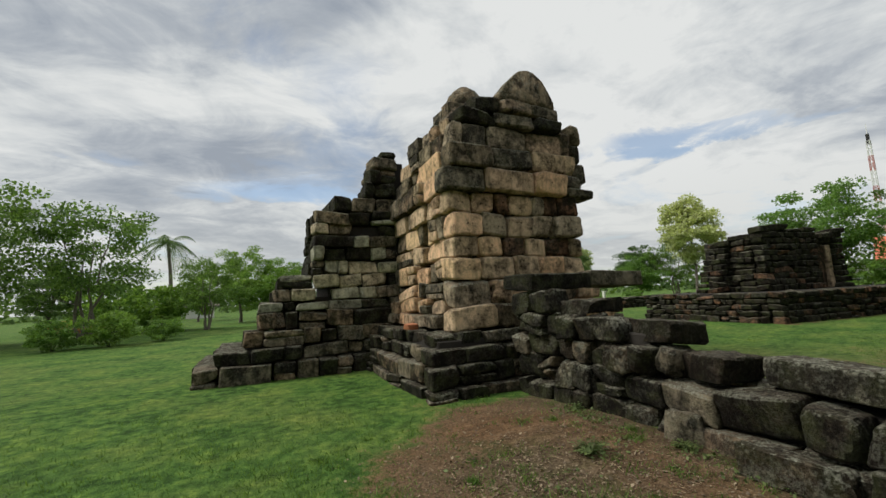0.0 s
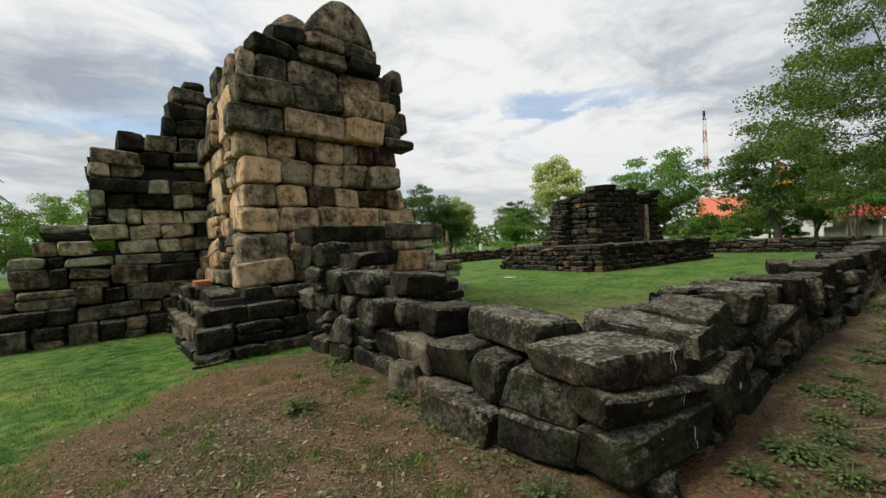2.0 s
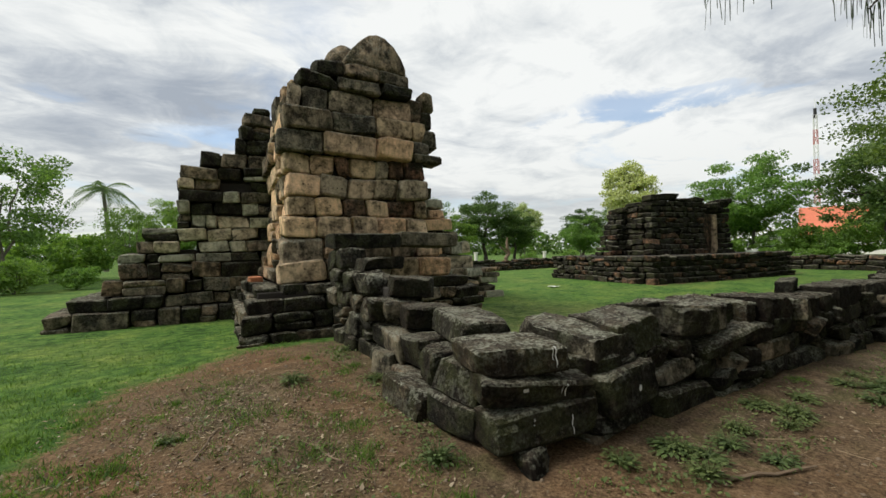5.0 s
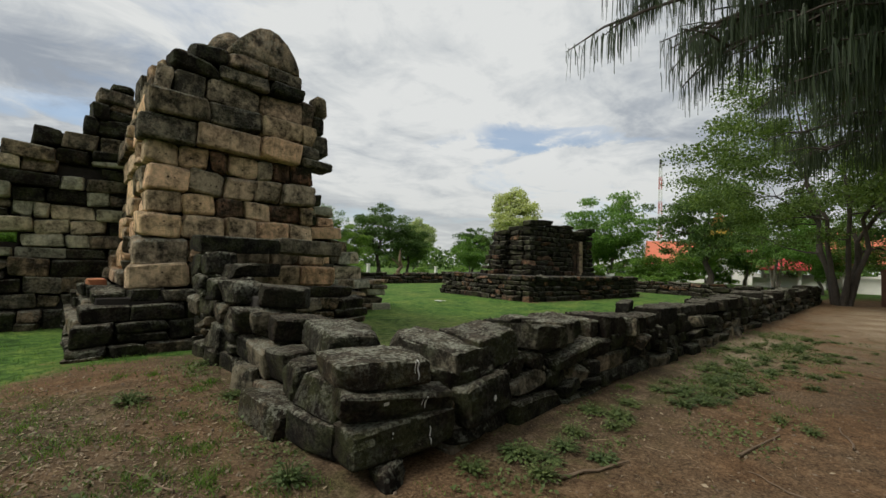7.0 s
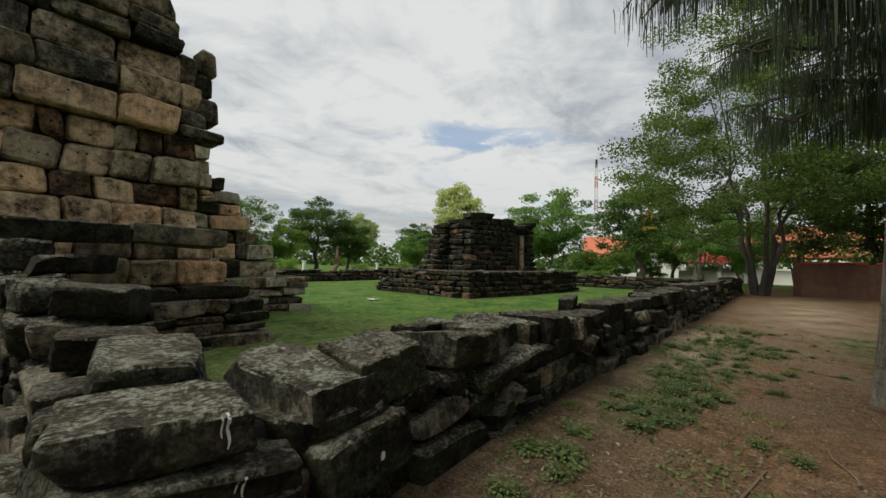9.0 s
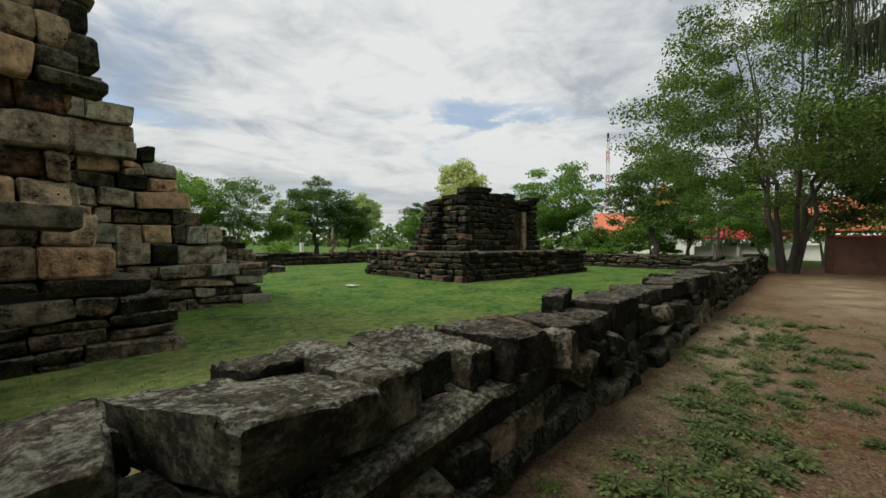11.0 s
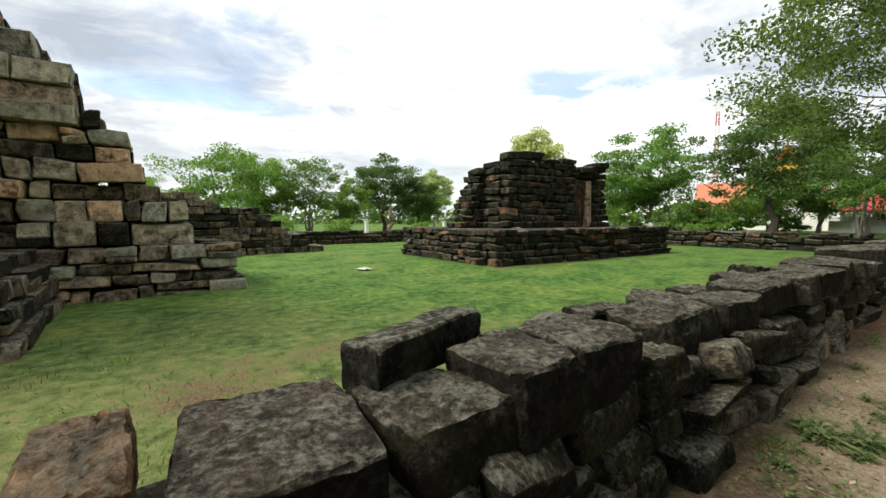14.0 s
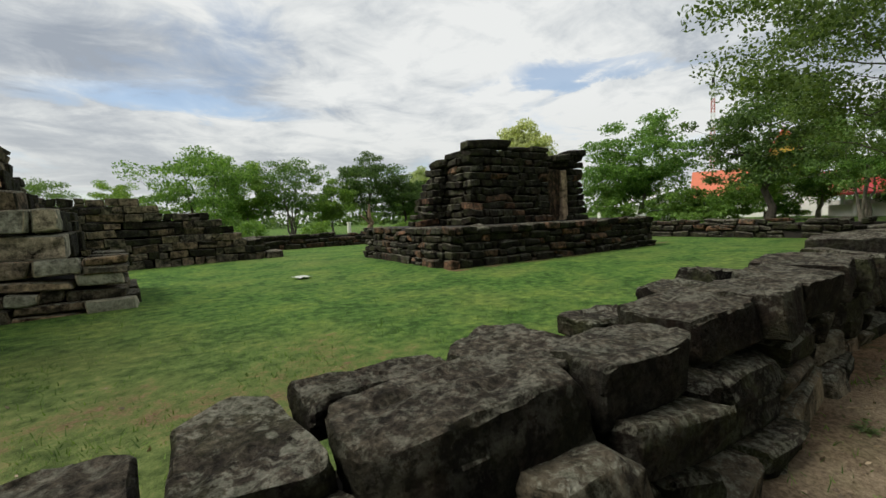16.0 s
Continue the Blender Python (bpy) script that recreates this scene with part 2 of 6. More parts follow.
def leaf_material(name, dark, light, glow=0.35, spread=0.55, lo=0.2, hi=0.85):
    m, t, p = material(name)
    geo = t.nodes.new("ShaderNodeNewGeometry")
    rnd = geo.outputs["Random Per Island"]
    co = t.nodes.new("ShaderNodeTexCoord").outputs["Object"]
    patch = noise_node(t, co, spread, 4, 0.55)
    col = ramp(t, math_node(t, "ADD", math_node(t, "MULTIPLY", rnd, 0.55), math_node(t, "MULTIPLY", patch, 0.5)), [(lo, dark), (hi, light)])
    tone = t.nodes.new("ShaderNodeObjectInfo").outputs["Random"]
    col = mix(t, 1.0, col, ramp(t, tone, [(0, (0.85, 0.9, 0.9)), (1, (1.15, 1.08, 1.0))]), "MULTIPLY")
    wire(t, col, p.inputs["Base Color"])
    p.inputs["Roughness"].default_value = 0.55
    p.inputs["Specular IOR Level"].default_value = 0.3
    tr = t.nodes.new("ShaderNodeBsdfTranslucent")
    wire(t, mix(t, 1.0, col, (1.25, 1.3, 0.6), "MULTIPLY"), tr.inputs[0])
    ms = t.nodes.new("ShaderNodeMixShader")
    ms.inputs[0].default_value = glow
    wire(t, p.outputs[0], ms.inputs[1])
    wire(t, tr.outputs[0], ms.inputs[2])
    out = [n for n in t.nodes if n.type == "OUTPUT_MATERIAL"][0]
    wire(t, ms.outputs[0], out.inputs[0])
    return m


LEAF = leaf_material("tree_leaves", (0.055, 0.11, 0.03), (0.20, 0.32, 0.09), 0.45)
LEAF_FRESH = leaf_material("fresh_leaves", (0.075, 0.155, 0.035), (0.25, 0.40, 0.10), 0.45)
LEAF_YELLOW = leaf_material("yellow_green_leaves", (0.30, 0.35, 0.18), (0.54, 0.60, 0.36), 0.45)
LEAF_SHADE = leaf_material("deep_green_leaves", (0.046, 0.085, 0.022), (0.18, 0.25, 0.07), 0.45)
LEAF_DARK = leaf_material("dark_leaves", (0.035, 0.075, 0.026), (0.13, 0.21, 0.065), 0.4)
NEEDLE = leaf_material("casuarina_needles", (0.022, 0.036, 0.018), (0.075, 0.10, 0.05), 0.3)
GRASS = leaf_material("grass_blades", (0.036, 0.084, 0.015), (0.15, 0.255, 0.05), 0.4, 1.6, 0.3, 0.75)
WEED = leaf_material("weed_leaves", (0.045, 0.072, 0.022), (0.165, 0.215, 0.075), 0.3)
LITTER = leaf_material("dry_leaves", (0.05, 0.034, 0.02), (0.40, 0.31, 0.21), 0.1, 2.5)
BARK = plain("grey_bark", (0.15, 0.128, 0.105), 0.9, 0.55, 9, 0.8)
def bark_pale():
    m, t, p = material("pale_fluted_bark")
    co = t.nodes.new("ShaderNodeTexCoord").outputs["Object"]
    run = noise_node(t, mapped(t, co, (9, 9, 0.9)), 2.2, 7, 0.65, 0.3)
    blot = noise_node(t, mapped(t, co, (1, 1, 0.6)), 3.2, 5, 0.6, 0.4)
    fine = noise_node(t, co, 45, 5, 0.7)
    col = ramp(t, math_node(t, "ADD", math_node(t, "MULTIPLY", run, 0.6), math_node(t, "MULTIPLY", fine, 0.4)), [(0.36, (0.05, 0.04, 0.032)), (0.5, (0.16, 0.135, 0.105)), (0.64, (0.30, 0.26, 0.21))])
    scar = ramp(t, noise_node(t, mapped(t, co, (2.0, 2.0, 5.0)), 1.6, 4, 0.55), [(0.60, 0.0), (0.66, 1.0)])
    col = mix(t, math_node(t, "MULTIPLY", scar, 0.85), col, (0.045, 0.036, 0.028))
    col = mix(t, math_node(t, "MULTIPLY", ramp(t, blot, [(0.5, 0.0), (0.62, 1.0)]), 0.4), col, (0.13, 0.115, 0.085))
    wire(t, col, p.inputs["Base Color"])
    p.inputs["Roughness"].default_value = 0.92
    wire(t, bump(t, math_node(t, "ADD", run, math_node(t, "MULTIPLY", fine, 0.4)), 1.0, 0.03), p.inputs["Normal"])
    return m


BARK_PALE = bark_pale()
BARK_DARK = plain("dark_bark", (0.06, 0.048, 0.038), 0.9, 0.5, 8, 0.8)
WOOD = plain("old_wood", (0.16, 0.11, 0.07), 0.85, 0.4, 12, 0.5)
WHITE = plain("white_plaster", (0.74, 0.72, 0.68), 0.85, 0.08, 3, 0.1)
ROOF = plain("red_roof_tiles", (0.58, 0.12, 0.06), 0.7, 0.2, 5, 0.3)
ROOF_ORANGE = plain("orange_roof_tiles", (0.55, 0.16, 0.085), 0.7, 0.18, 5, 0.3)
ROOF_PINK = plain("red_sheet_roof", (0.62, 0.07, 0.08), 0.5, 0.15, 2, 0.1)
GOLD = plain("yellow_paint", (0.62, 0.40, 0.06), 0.5, 0.2, 4, 0.1)
BRICK = plain("brown_wall_render", (0.13, 0.065, 0.042), 0.9, 0.45, 3, 0.4)
CAP_RED = plain("red_cap_paint", (0.40, 0.05, 0.04), 0.6, 0.2, 4, 0.1)
STEEL_RED = plain("mast_red", (0.45, 0.14, 0.10), 0.5, 0.1, 2, 0)
STEEL_WHITE = plain("mast_white", (0.75, 0.75, 0.73), 0.5, 0.1, 2, 0)
CAR_PAINT = plain("white_car_paint", (0.82, 0.82, 0.81), 0.25, 0.02, 2, 0)
RUBBER = plain("black_rubber", (0.02, 0.02, 0.02), 0.8, 0.2, 10, 0.1)
DARK_GLASS = plain("dark_window", (0.02, 0.025, 0.03), 0.1, 0.1, 2, 0)
TERRACOTTA = plain("terracotta", (0.45, 0.17, 0.08), 0.9, 0.25, 9, 0.4)
PAPER = plain("white_paper", (0.5, 0.52, 0.46), 0.8, 0.05, 5, 0.1)
LIME = plain("dried_lime", (0.58, 0.57, 0.53), 0.9, 0.3, 40, 0.2)
PEBBLE = plain("pebbles", (0.17, 0.125, 0.085), 0.9, 0.6, 3.0, 0.3)
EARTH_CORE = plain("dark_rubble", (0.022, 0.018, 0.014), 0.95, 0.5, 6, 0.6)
RUBBLE_DIRT = plain("orange_earth", (0.42, 0.19, 0.07), 0.95, 0.25, 4, 0.4)


def ground_material():
    m, t, p = material("lawn_and_earth")
    co = t.nodes.new("ShaderNodeTexCoord").outputs["Object"]
    at = t.nodes.new("ShaderNodeAttribute")
    at.attribute_name = "bare"
    n1 = noise_node(t, co, 0.9, 6, 0.62)
    n2 = noise_node(t, co, 5.5, 6, 0.65)
    n3 = noise_node(t, co, 38.0, 5, 0.7)
    n4 = noise_node(t, co, 0.22, 4, 0.6)
    n5 = noise_node(t, co, 140.0, 3, 0.6)
    turf = math_node(t, "ADD", math_node(t, "MULTIPLY", n2, 0.4), math_node(t, "ADD", math_node(t, "MULTIPLY", n3, 0.3), math_node(t, "MULTIPLY", n5, 0.3)))
    lawn = ramp(t, turf, [(0.35, (0.026, 0.063, 0.011)), (0.5, (0.074, 0.152, 0.028)), (0.64, (0.155, 0.265, 0.056))])
    dry = ramp(t, math_node(t, "ADD", math_node(t, "MULTIPLY", n4, 0.6), math_node(t, "MULTIPLY", n1, 0.4)), [(0.46, 0.0), (0.66, 0.42)])
    lawn = mix(t, 1.0, lawn, ramp(t, math_node(t, "ADD", math_node(t, "MULTIPLY", n1, 0.55), math_node(t, "MULTIPLY", n2, 0.45)), [(0.38, (0.40, 0.48, 0.45)), (0.5, (0.92, 0.94, 0.94)), (0.62, (1.6, 1.3, 1.1))]), "MULTIPLY")
    lawn = mix(t, dry, lawn, ramp(t, turf, [(0.35, (0.07, 0.085, 0.022)), (0.62, (0.25, 0.25, 0.085))]))
    parched = t.nodes.new("ShaderNodeAttribute")
    parched.attribute_name = "parched"
    lawn = mix(t, math_node(t, "MULTIPLY", parched.outputs["Fac"], ramp(t, math_node(t, "ADD", math_node(t, "MULTIPLY", n1, 0.5), math_node(t, "MULTIPLY", n2, 0.5)), [(0.36, 0.35), (0.56, 1.0)])), lawn, ramp(t, turf, [(0.36, (0.075, 0.088, 0.028)), (0.5, (0.17, 0.18, 0.065)), (0.64, (0.30, 0.295, 0.125))]))
    red = ramp(t, math_node(t, "ADD", math_node(t, "MULTIPLY", n2, 0.55), math_node(t, "MULTIPLY", n3, 0.45)), [(0.36, (0.034, 0.018, 0.009)), (0.5, (0.122, 0.066, 0.032)), (0.62, (0.25, 0.148, 0.078))])
    grey = ramp(t, n3, [(0.36, (0.050, 0.036, 0.023)), (0.52, (0.132, 0.096, 0.06)), (0.68, (0.29, 0.228, 0.15))])
    soil = mix(t, ramp(t, n1, [(0.42, 0.05), (0.62, 0.6)]), red, grey)
    soil = mix(t, math_node(t, "MULTIPLY", ramp(t, n3, [(0.42, 0.0), (0.6, 1.0)]), 0.35), soil, (0.21, 0.135, 0.075))
    # dark mossy humus on the heap, pale sand and painted light down the path
    heap, lit_sand = t.nodes.new("ShaderNodeAttribute"), t.nodes.new("ShaderNodeAttribute")
    heap.attribute_name, lit_sand.attribute_name = "humus", "lit_sand"
    humus = ramp(t, math_node(t, "ADD", math_node(t, "MULTIPLY", n2, 0.5), math_node(t, "MULTIPLY", n3, 0.5)), [(0.36, (0.026, 0.019, 0.012)), (0.5, (0.085, 0.062, 0.038)), (0.63, (0.21, 0.165, 0.11))])
    humus = mix(t, ramp(t, noise_node(t, co, 2.6, 6, 0.66, 0.4), [(0.5, 0.0), (0.62, 0.75)]), humus, ramp(t, n3, [(0.36, (0.02, 0.03, 0.008)), (0.64, (0.10, 0.115, 0.04))]))
    soil = mix(t, math_node(t, "MULTIPLY", heap.outputs["Fac"], 0.85), soil, humus)
    soil = mix(t, math_node(t, "MULTIPLY", lit_sand.outputs["Fac"], ramp(t, n1, [(0.38, 0.2), (0.56, 0.9)])), soil, ramp(t, n3, [(0.36, (0.22, 0.165, 0.105)), (0.64, (0.44, 0.355, 0.25))]))
    k = math_node(t, "ADD", at.outputs["Fac"], math_node(t, "ADD", math_node(t, "MULTIPLY", math_node(t, "SUBTRACT", n2, 0.5), 0.9), math_node(t, "MULTIPLY", math_node(t, "SUBTRACT", n1, 0.5), 1.0)))
    k = math_node(t, "ADD", k, math_node(t, "MULTIPLY", math_node(t, "SUBTRACT", n3, 0.5), 0.5))
    wire(t, mix(t, ramp(t, k, [(0.38, 0.0), (0.62, 1.0)]), lawn, soil), p.inputs["Base Color"])
    p.inputs["Roughness"].default_value = 0.95
    p.inputs["Specular IOR Level"].default_value = 0.15
    h = math_node(t, "ADD", math_node(t, "MULTIPLY", n3, 0.6), math_node(t, "ADD", math_node(t, "MULTIPLY", n2, 0.8), math_node(t, "MULTIPLY", n5, 0.3)))
    wire(t, bump(t, h, 0.8, 0.04), p.inputs["Normal"])
    return m


GROUND = ground_material()
rng = random.Random(7)


# ---- mesh helpers ----
def mesh_from(name, verts, faces, mats=(), slots=None, smooth=True, crease=25):
    me = bpy.data.meshes.new(name)
    me.from_pydata([tuple(v) for v in verts], [], [tuple(f) for f in faces])
    for m in mats:
        me.materials.append(m)
    if slots is not None:
        me.polygons.foreach_set("material_index", slots)
    if smooth:
        me.polygons.foreach_set("use_smooth", [True] * len(me.polygons))
    me.update()
    if smooth and crease:
        me.set_sharp_from_angle(angle=radians(crease))
    return me


def part(name, me, mat, parent, label="", at=(0, 0, 0), turn=(0, 0, 0)):
    """One mesh under a thing or a part, placed in its parent's space."""
    if isinstance(me, bmesh.types.BMesh):
        data = bpy.data.meshes.new(name)
        me.to_mesh(data)
        me.free()
        me = data
    if mat is not None and not me.materials:
        me.materials.append(mat)
    ob = new(name, me)
    ob.parent = parent
    ob.matrix_basis = pose(*at, *turn)
    if label:
        ob["label"] = label
    return ob


def thing(name, label, category, group="", kind="", at=(0, 0, 0), turn=0.0, data=None):
    ob = new(name, data)
    ob.matrix_basis = pose(*at, 0, 0, turn)
    return tagged(ob, label, category, group, kind)


def box_bm(sx, sy, sz, bevel=0.01, at=(0, 0, 0), bm=None):
    """A box with its base at `at`, its edges bevelled."""
    own = bmesh.new()
    bmesh.ops.create_cube(own, size=1.0)
    for v in own.verts:
        v.co = Vector((v.co.x * sx, v.co.y * sy, (v.co.z + 0.5) * sz))
    if bevel:
        bmesh.ops.bevel(own, geom=own.edges[:], offset=bevel, segments=1, affect="EDGES")
    for v in own.verts:
        v.co += Vector(at)
    if bm is None:
        return own
    data = bpy.data.meshes.new("tmp")
    own.to_mesh(data)
    own.free()
    bm.from_mesh(data)
    bpy.data.meshes.remove(data)
    return bm


GRIDS = {}


def grid_shell(n):
    """The shell of an n x n x n lattice: lattice points and quads."""
    if n in GRIDS:
        return GRIDS[n]
    ids, pts, faces = {}, [], []
    for i in range(n):
        for j in range(n):
            for k in range(n):
                if 0 in (i, j, k) or n - 1 in (i, j, k):
                    ids[i, j, k] = len(pts)
                    pts.append((i, j, k))
    m = n - 1
    for a in range(m):
        for b in range(m):
            faces.append((ids[a, b, 0], ids[a, b + 1, 0], ids[a + 1, b + 1, 0], ids[a + 1, b, 0]))
            faces.append((ids[a, b, m], ids[a + 1, b, m], ids[a + 1, b + 1, m], ids[a, b + 1, m]))
            faces.append((ids[a, 0, b], ids[a + 1, 0, b], ids[a + 1, 0, b + 1], ids[a, 0, b + 1]))
            faces.append((ids[a, m, b], ids[a, m, b + 1], ids[a + 1, m, b + 1], ids[a + 1, m, b]))
            faces.append((ids[0, a, b], ids[0, a, b + 1], ids[0, a + 1, b + 1], ids[0, a + 1, b]))
            faces.append((ids[m, a, b], ids[m, a + 1, b], ids[m, a + 1, b + 1], ids[m, a, b + 1]))
    GRIDS[n] = np.array(pts), np.array(faces)
    return GRIDS[n]


def stone_shape(size, bevel, rough, n, gen, broken=0):
    """Vertices and faces of a worn block: bevelled, its faces uneven, its corners knocked off."""
    pts, faces = grid_shell(n)
    half = np.array(size) / 2
    v = np.zeros((len(pts), 3))
    for ax in range(3):
        b = min(bevel, half[ax] * 0.45)
        steps = np.concatenate([[-half[ax]], np.linspace(-half[ax] + b, half[ax] - b, n - 2), [half[ax]]])
        v[:, ax] = steps[pts[:, ax]]
    edge = ((pts == 0) | (pts == n - 1))
    count = edge.sum(1)
    for ax in range(3):
        b = min(bevel, half[ax] * 0.45)
        v[:, ax] -= np.sign(v[:, ax]) * edge[:, ax] * np.where(count == 2, 0.42 * b, np.where(count == 3, 0.6 * b, 0.0))
    # skews keep the block from being square, low waves make its faces uneven
    unit = v / np.maximum(half, 1e-3)
    v = v + unit[:, [1, 2, 0]] * gen.normal(0, rough * 0.8, 3) + unit[:, [2, 0, 1]] * gen.normal(0, rough * 0.8, 3)
    for scale, amount in ((1.3, 0.45), (2.8, 0.3), (5.5, 0.2)):
        k = gen.normal(0, 1, 3) / np.maximum(half, 0.1) * scale
        d = gen.normal(0, 1, 3)
        v = v + np.outer(np.sin(v @ k + gen.uniform(0, 6.3)), d / (np.linalg.norm(d) + 1e-6)) * rough * amount
    v = v + gen.normal(0, rough * 0.2, v.shape)
    # broken slabs: their outline in plan knocked about
    for _ in range(broken):
        a = gen.uniform(0, 6.283)
        c = np.array((math.cos(a), math.sin(a), gen.uniform(-0.25, 0.35)))
        c /= np.linalg.norm(c)
        far = v @ c
        v = v - np.outer(np.maximum(far - far.max() + gen.uniform(0.1, 1.0) * 0.34 * half[:2].min(), 0), c)
    if broken:
        v[:, 2] += np.where(v[:, 2] > 0, gen.normal(0, 0.006, len(v)), 0.0)
    # chips: corners and edges broken off flat
    for _ in range(4 if n > 6 else 3):
        c = gen.choice([-1.0, 1.0], 3) * gen.uniform(0.15, 1.0, 3)
        c /= np.linalg.norm(c)
        far = v @ c
        cut = far.max() - gen.uniform(0.15, 1.0) * min(0.085, 0.016 + 2.4 * rough)
        v = v - np.outer(np.maximum(far - cut, 0), c)
    return v, faces


class Masonry:
    """Collects the stones of one structure; the most visible become parts, the others one joined part."""

    def __init__(self, ob, base, name="stone", seed=1):
        self.ob, self.base, self.name = ob, np.array(base, float), name
        self.gen, self.rnd, self.items = np.random.default_rng(seed), random.Random(seed), []

    def block(self, x0, x1, y0, y1, z0, z1, mat="dark", tilt=(0, 0, 0), bevel=0.018, rough=0.012, n=4, first=0, label="", broken=0):
        size = (x1 - x0, y1 - y0, z1 - z0)
        mid = np.array(((x0 + x1) / 2, (y0 + y1) / 2, (z0 + z1) / 2)) - self.base
        self.items.append((first, mid, size, tilt, mat, bevel, rough, n, label, broken))

    def course(self, axis, a0, a1, face, inward, depth, z0, z1, mats=("dark",), avg=0.55, joints=None, push=0.03, first=1, rough=0.012, bevel=0.018, n=4, wobble=0.8, skip=0.0, loose=True):
        """A row of blocks along an axis. face: where its outer side stands; inward: +1 or -1."""
        r = self.rnd
        cuts = list(joints) if joints else [a0]
        if not joints:
            while cuts[-1] < a1 - avg * 0.55:
                cuts.append(min(a1, cuts[-1] + avg * r.choice((0.55, 0.7, 0.85, 1.0, 1.2, 1.5, 1.9)) * r.uniform(0.9, 1.1)))
            if a1 - cuts[-1] > 1e-3:
                cuts[-1] = a1 if len(cuts) > 1 else cuts[-1]
                if cuts[-1] != a1:
                    cuts.append(a1)
        for c0, c1 in zip(cuts[:-1], cuts[1:]):
            if r.random() < skip:
                continue
            g = 0.007 + 0.02 * r.random() ** 2
            f = face - inward * r.uniform(-push, push)
            d = depth * r.uniform(0.85, 1.1)
            lo, hi = sorted((f, f + inward * d))
            tilt = (r.gauss(0, wobble), r.gauss(0, wobble), r.gauss(0, wobble))
            zz0, zz1 = z0 + 0.004, z1 - 0.006 + r.uniform(-0.018, 0.002)
            layers = [(zz0, zz1)]
            if loose and zz1 - zz0 > 0.26 and r.random() < 0.2:
                k = zz0 + (zz1 - zz0) * r.uniform(0.38, 0.62)
                layers = [(zz0, k - 0.006), (k + 0.004, zz1)]
            elif loose and r.random() < 0.16:
                layers = [(zz0, zz1 - r.uniform(0.02, 0.07))]
            for q0, q1 in layers:
                mat, d = r.choice(mats), r.uniform(-0.02, 0.02) if len(layers) > 1 else 0.0
                if axis == "x":
                    self.block(c0 + g, c1 - g, lo + d, hi + d, q0, q1, mat, tilt, bevel, rough, n, first)
                else:
                    self.block(lo + d, hi + d, c0 + g, c1 - g, q0, q1, mat, tilt, bevel, rough, n, first)

    def finish(self, limit=300, rest_name="stonework"):
        order = sorted(range(len(self.items)), key=lambda i: self.items[i][0])
        pack_v, pack_f, pack_m, keys, total = [], [], [], [], 0
        for rank, i in enumerate(order):
            _, mid, size, tilt, mat, bevel, rough, n, label, broken = self.items[i]
            v, f = stone_shape(size, bevel, rough, n, self.gen, broken)
            if rank < limit:
                me = mesh_from(self.name, v, f, [STONES[mat]])
                part(self.name, me, None, self.ob, label, tuple(mid), tilt)
            else:
                rot = np.array(Euler([radians(a) for a in tilt]).to_matrix())
                pack_v.append(v @ rot.T + mid)
                pack_f.append(f + total)
                if mat not in keys:
                    keys.append(mat)
                pack_m += [keys.index(mat)] * len(f)
                total += len(v)
        if total:
            me = mesh_from(rest_name, np.concatenate(pack_v), np.concatenate(pack_f).tolist(), [STONES[k + "_far"] for k in keys], pack_m)
            ob = part(rest_name, me, None, self.ob)
            ob["kind"] = "stuff"


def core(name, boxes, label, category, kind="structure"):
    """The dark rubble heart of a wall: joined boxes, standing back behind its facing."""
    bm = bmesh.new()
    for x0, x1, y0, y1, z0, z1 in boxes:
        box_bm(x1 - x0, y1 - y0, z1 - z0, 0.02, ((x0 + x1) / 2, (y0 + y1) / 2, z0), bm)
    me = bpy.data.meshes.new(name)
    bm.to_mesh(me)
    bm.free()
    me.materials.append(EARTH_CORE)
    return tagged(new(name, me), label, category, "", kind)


# ---- ground ----
def smooth01(x):
    x = np.clip(x, 0, 1)
    return x * x * (3 - 2 * x)


def wave(x, y):
    return (np.sin(0.9 * x + 0.4 * y) + np.sin(0.5 * x - 1.1 * y + 1.3) + np.sin(1.9 * x + 1.3 * y + 0.7) * 0.5) / 2.5


def ground_z(x, y):
    x, y = np.asarray(x, float), np.asarray(y, float)
    mound = 0.17 * np.exp(-(((x - 3.5) / 1.3) ** 2 + ((y - 3.6) / 1.9) ** 2))
    bank = 0.07 * np.exp(-((y - 0.35) / 0.5) ** 2) * smooth01((x - 4) / 1.5) * smooth01((37 - x) / 2)
    near = np.exp(-((x / 60) ** 2 + (y / 60) ** 2))
    return mound + bank + 0.022 * wave(x, y) * near - 0.02


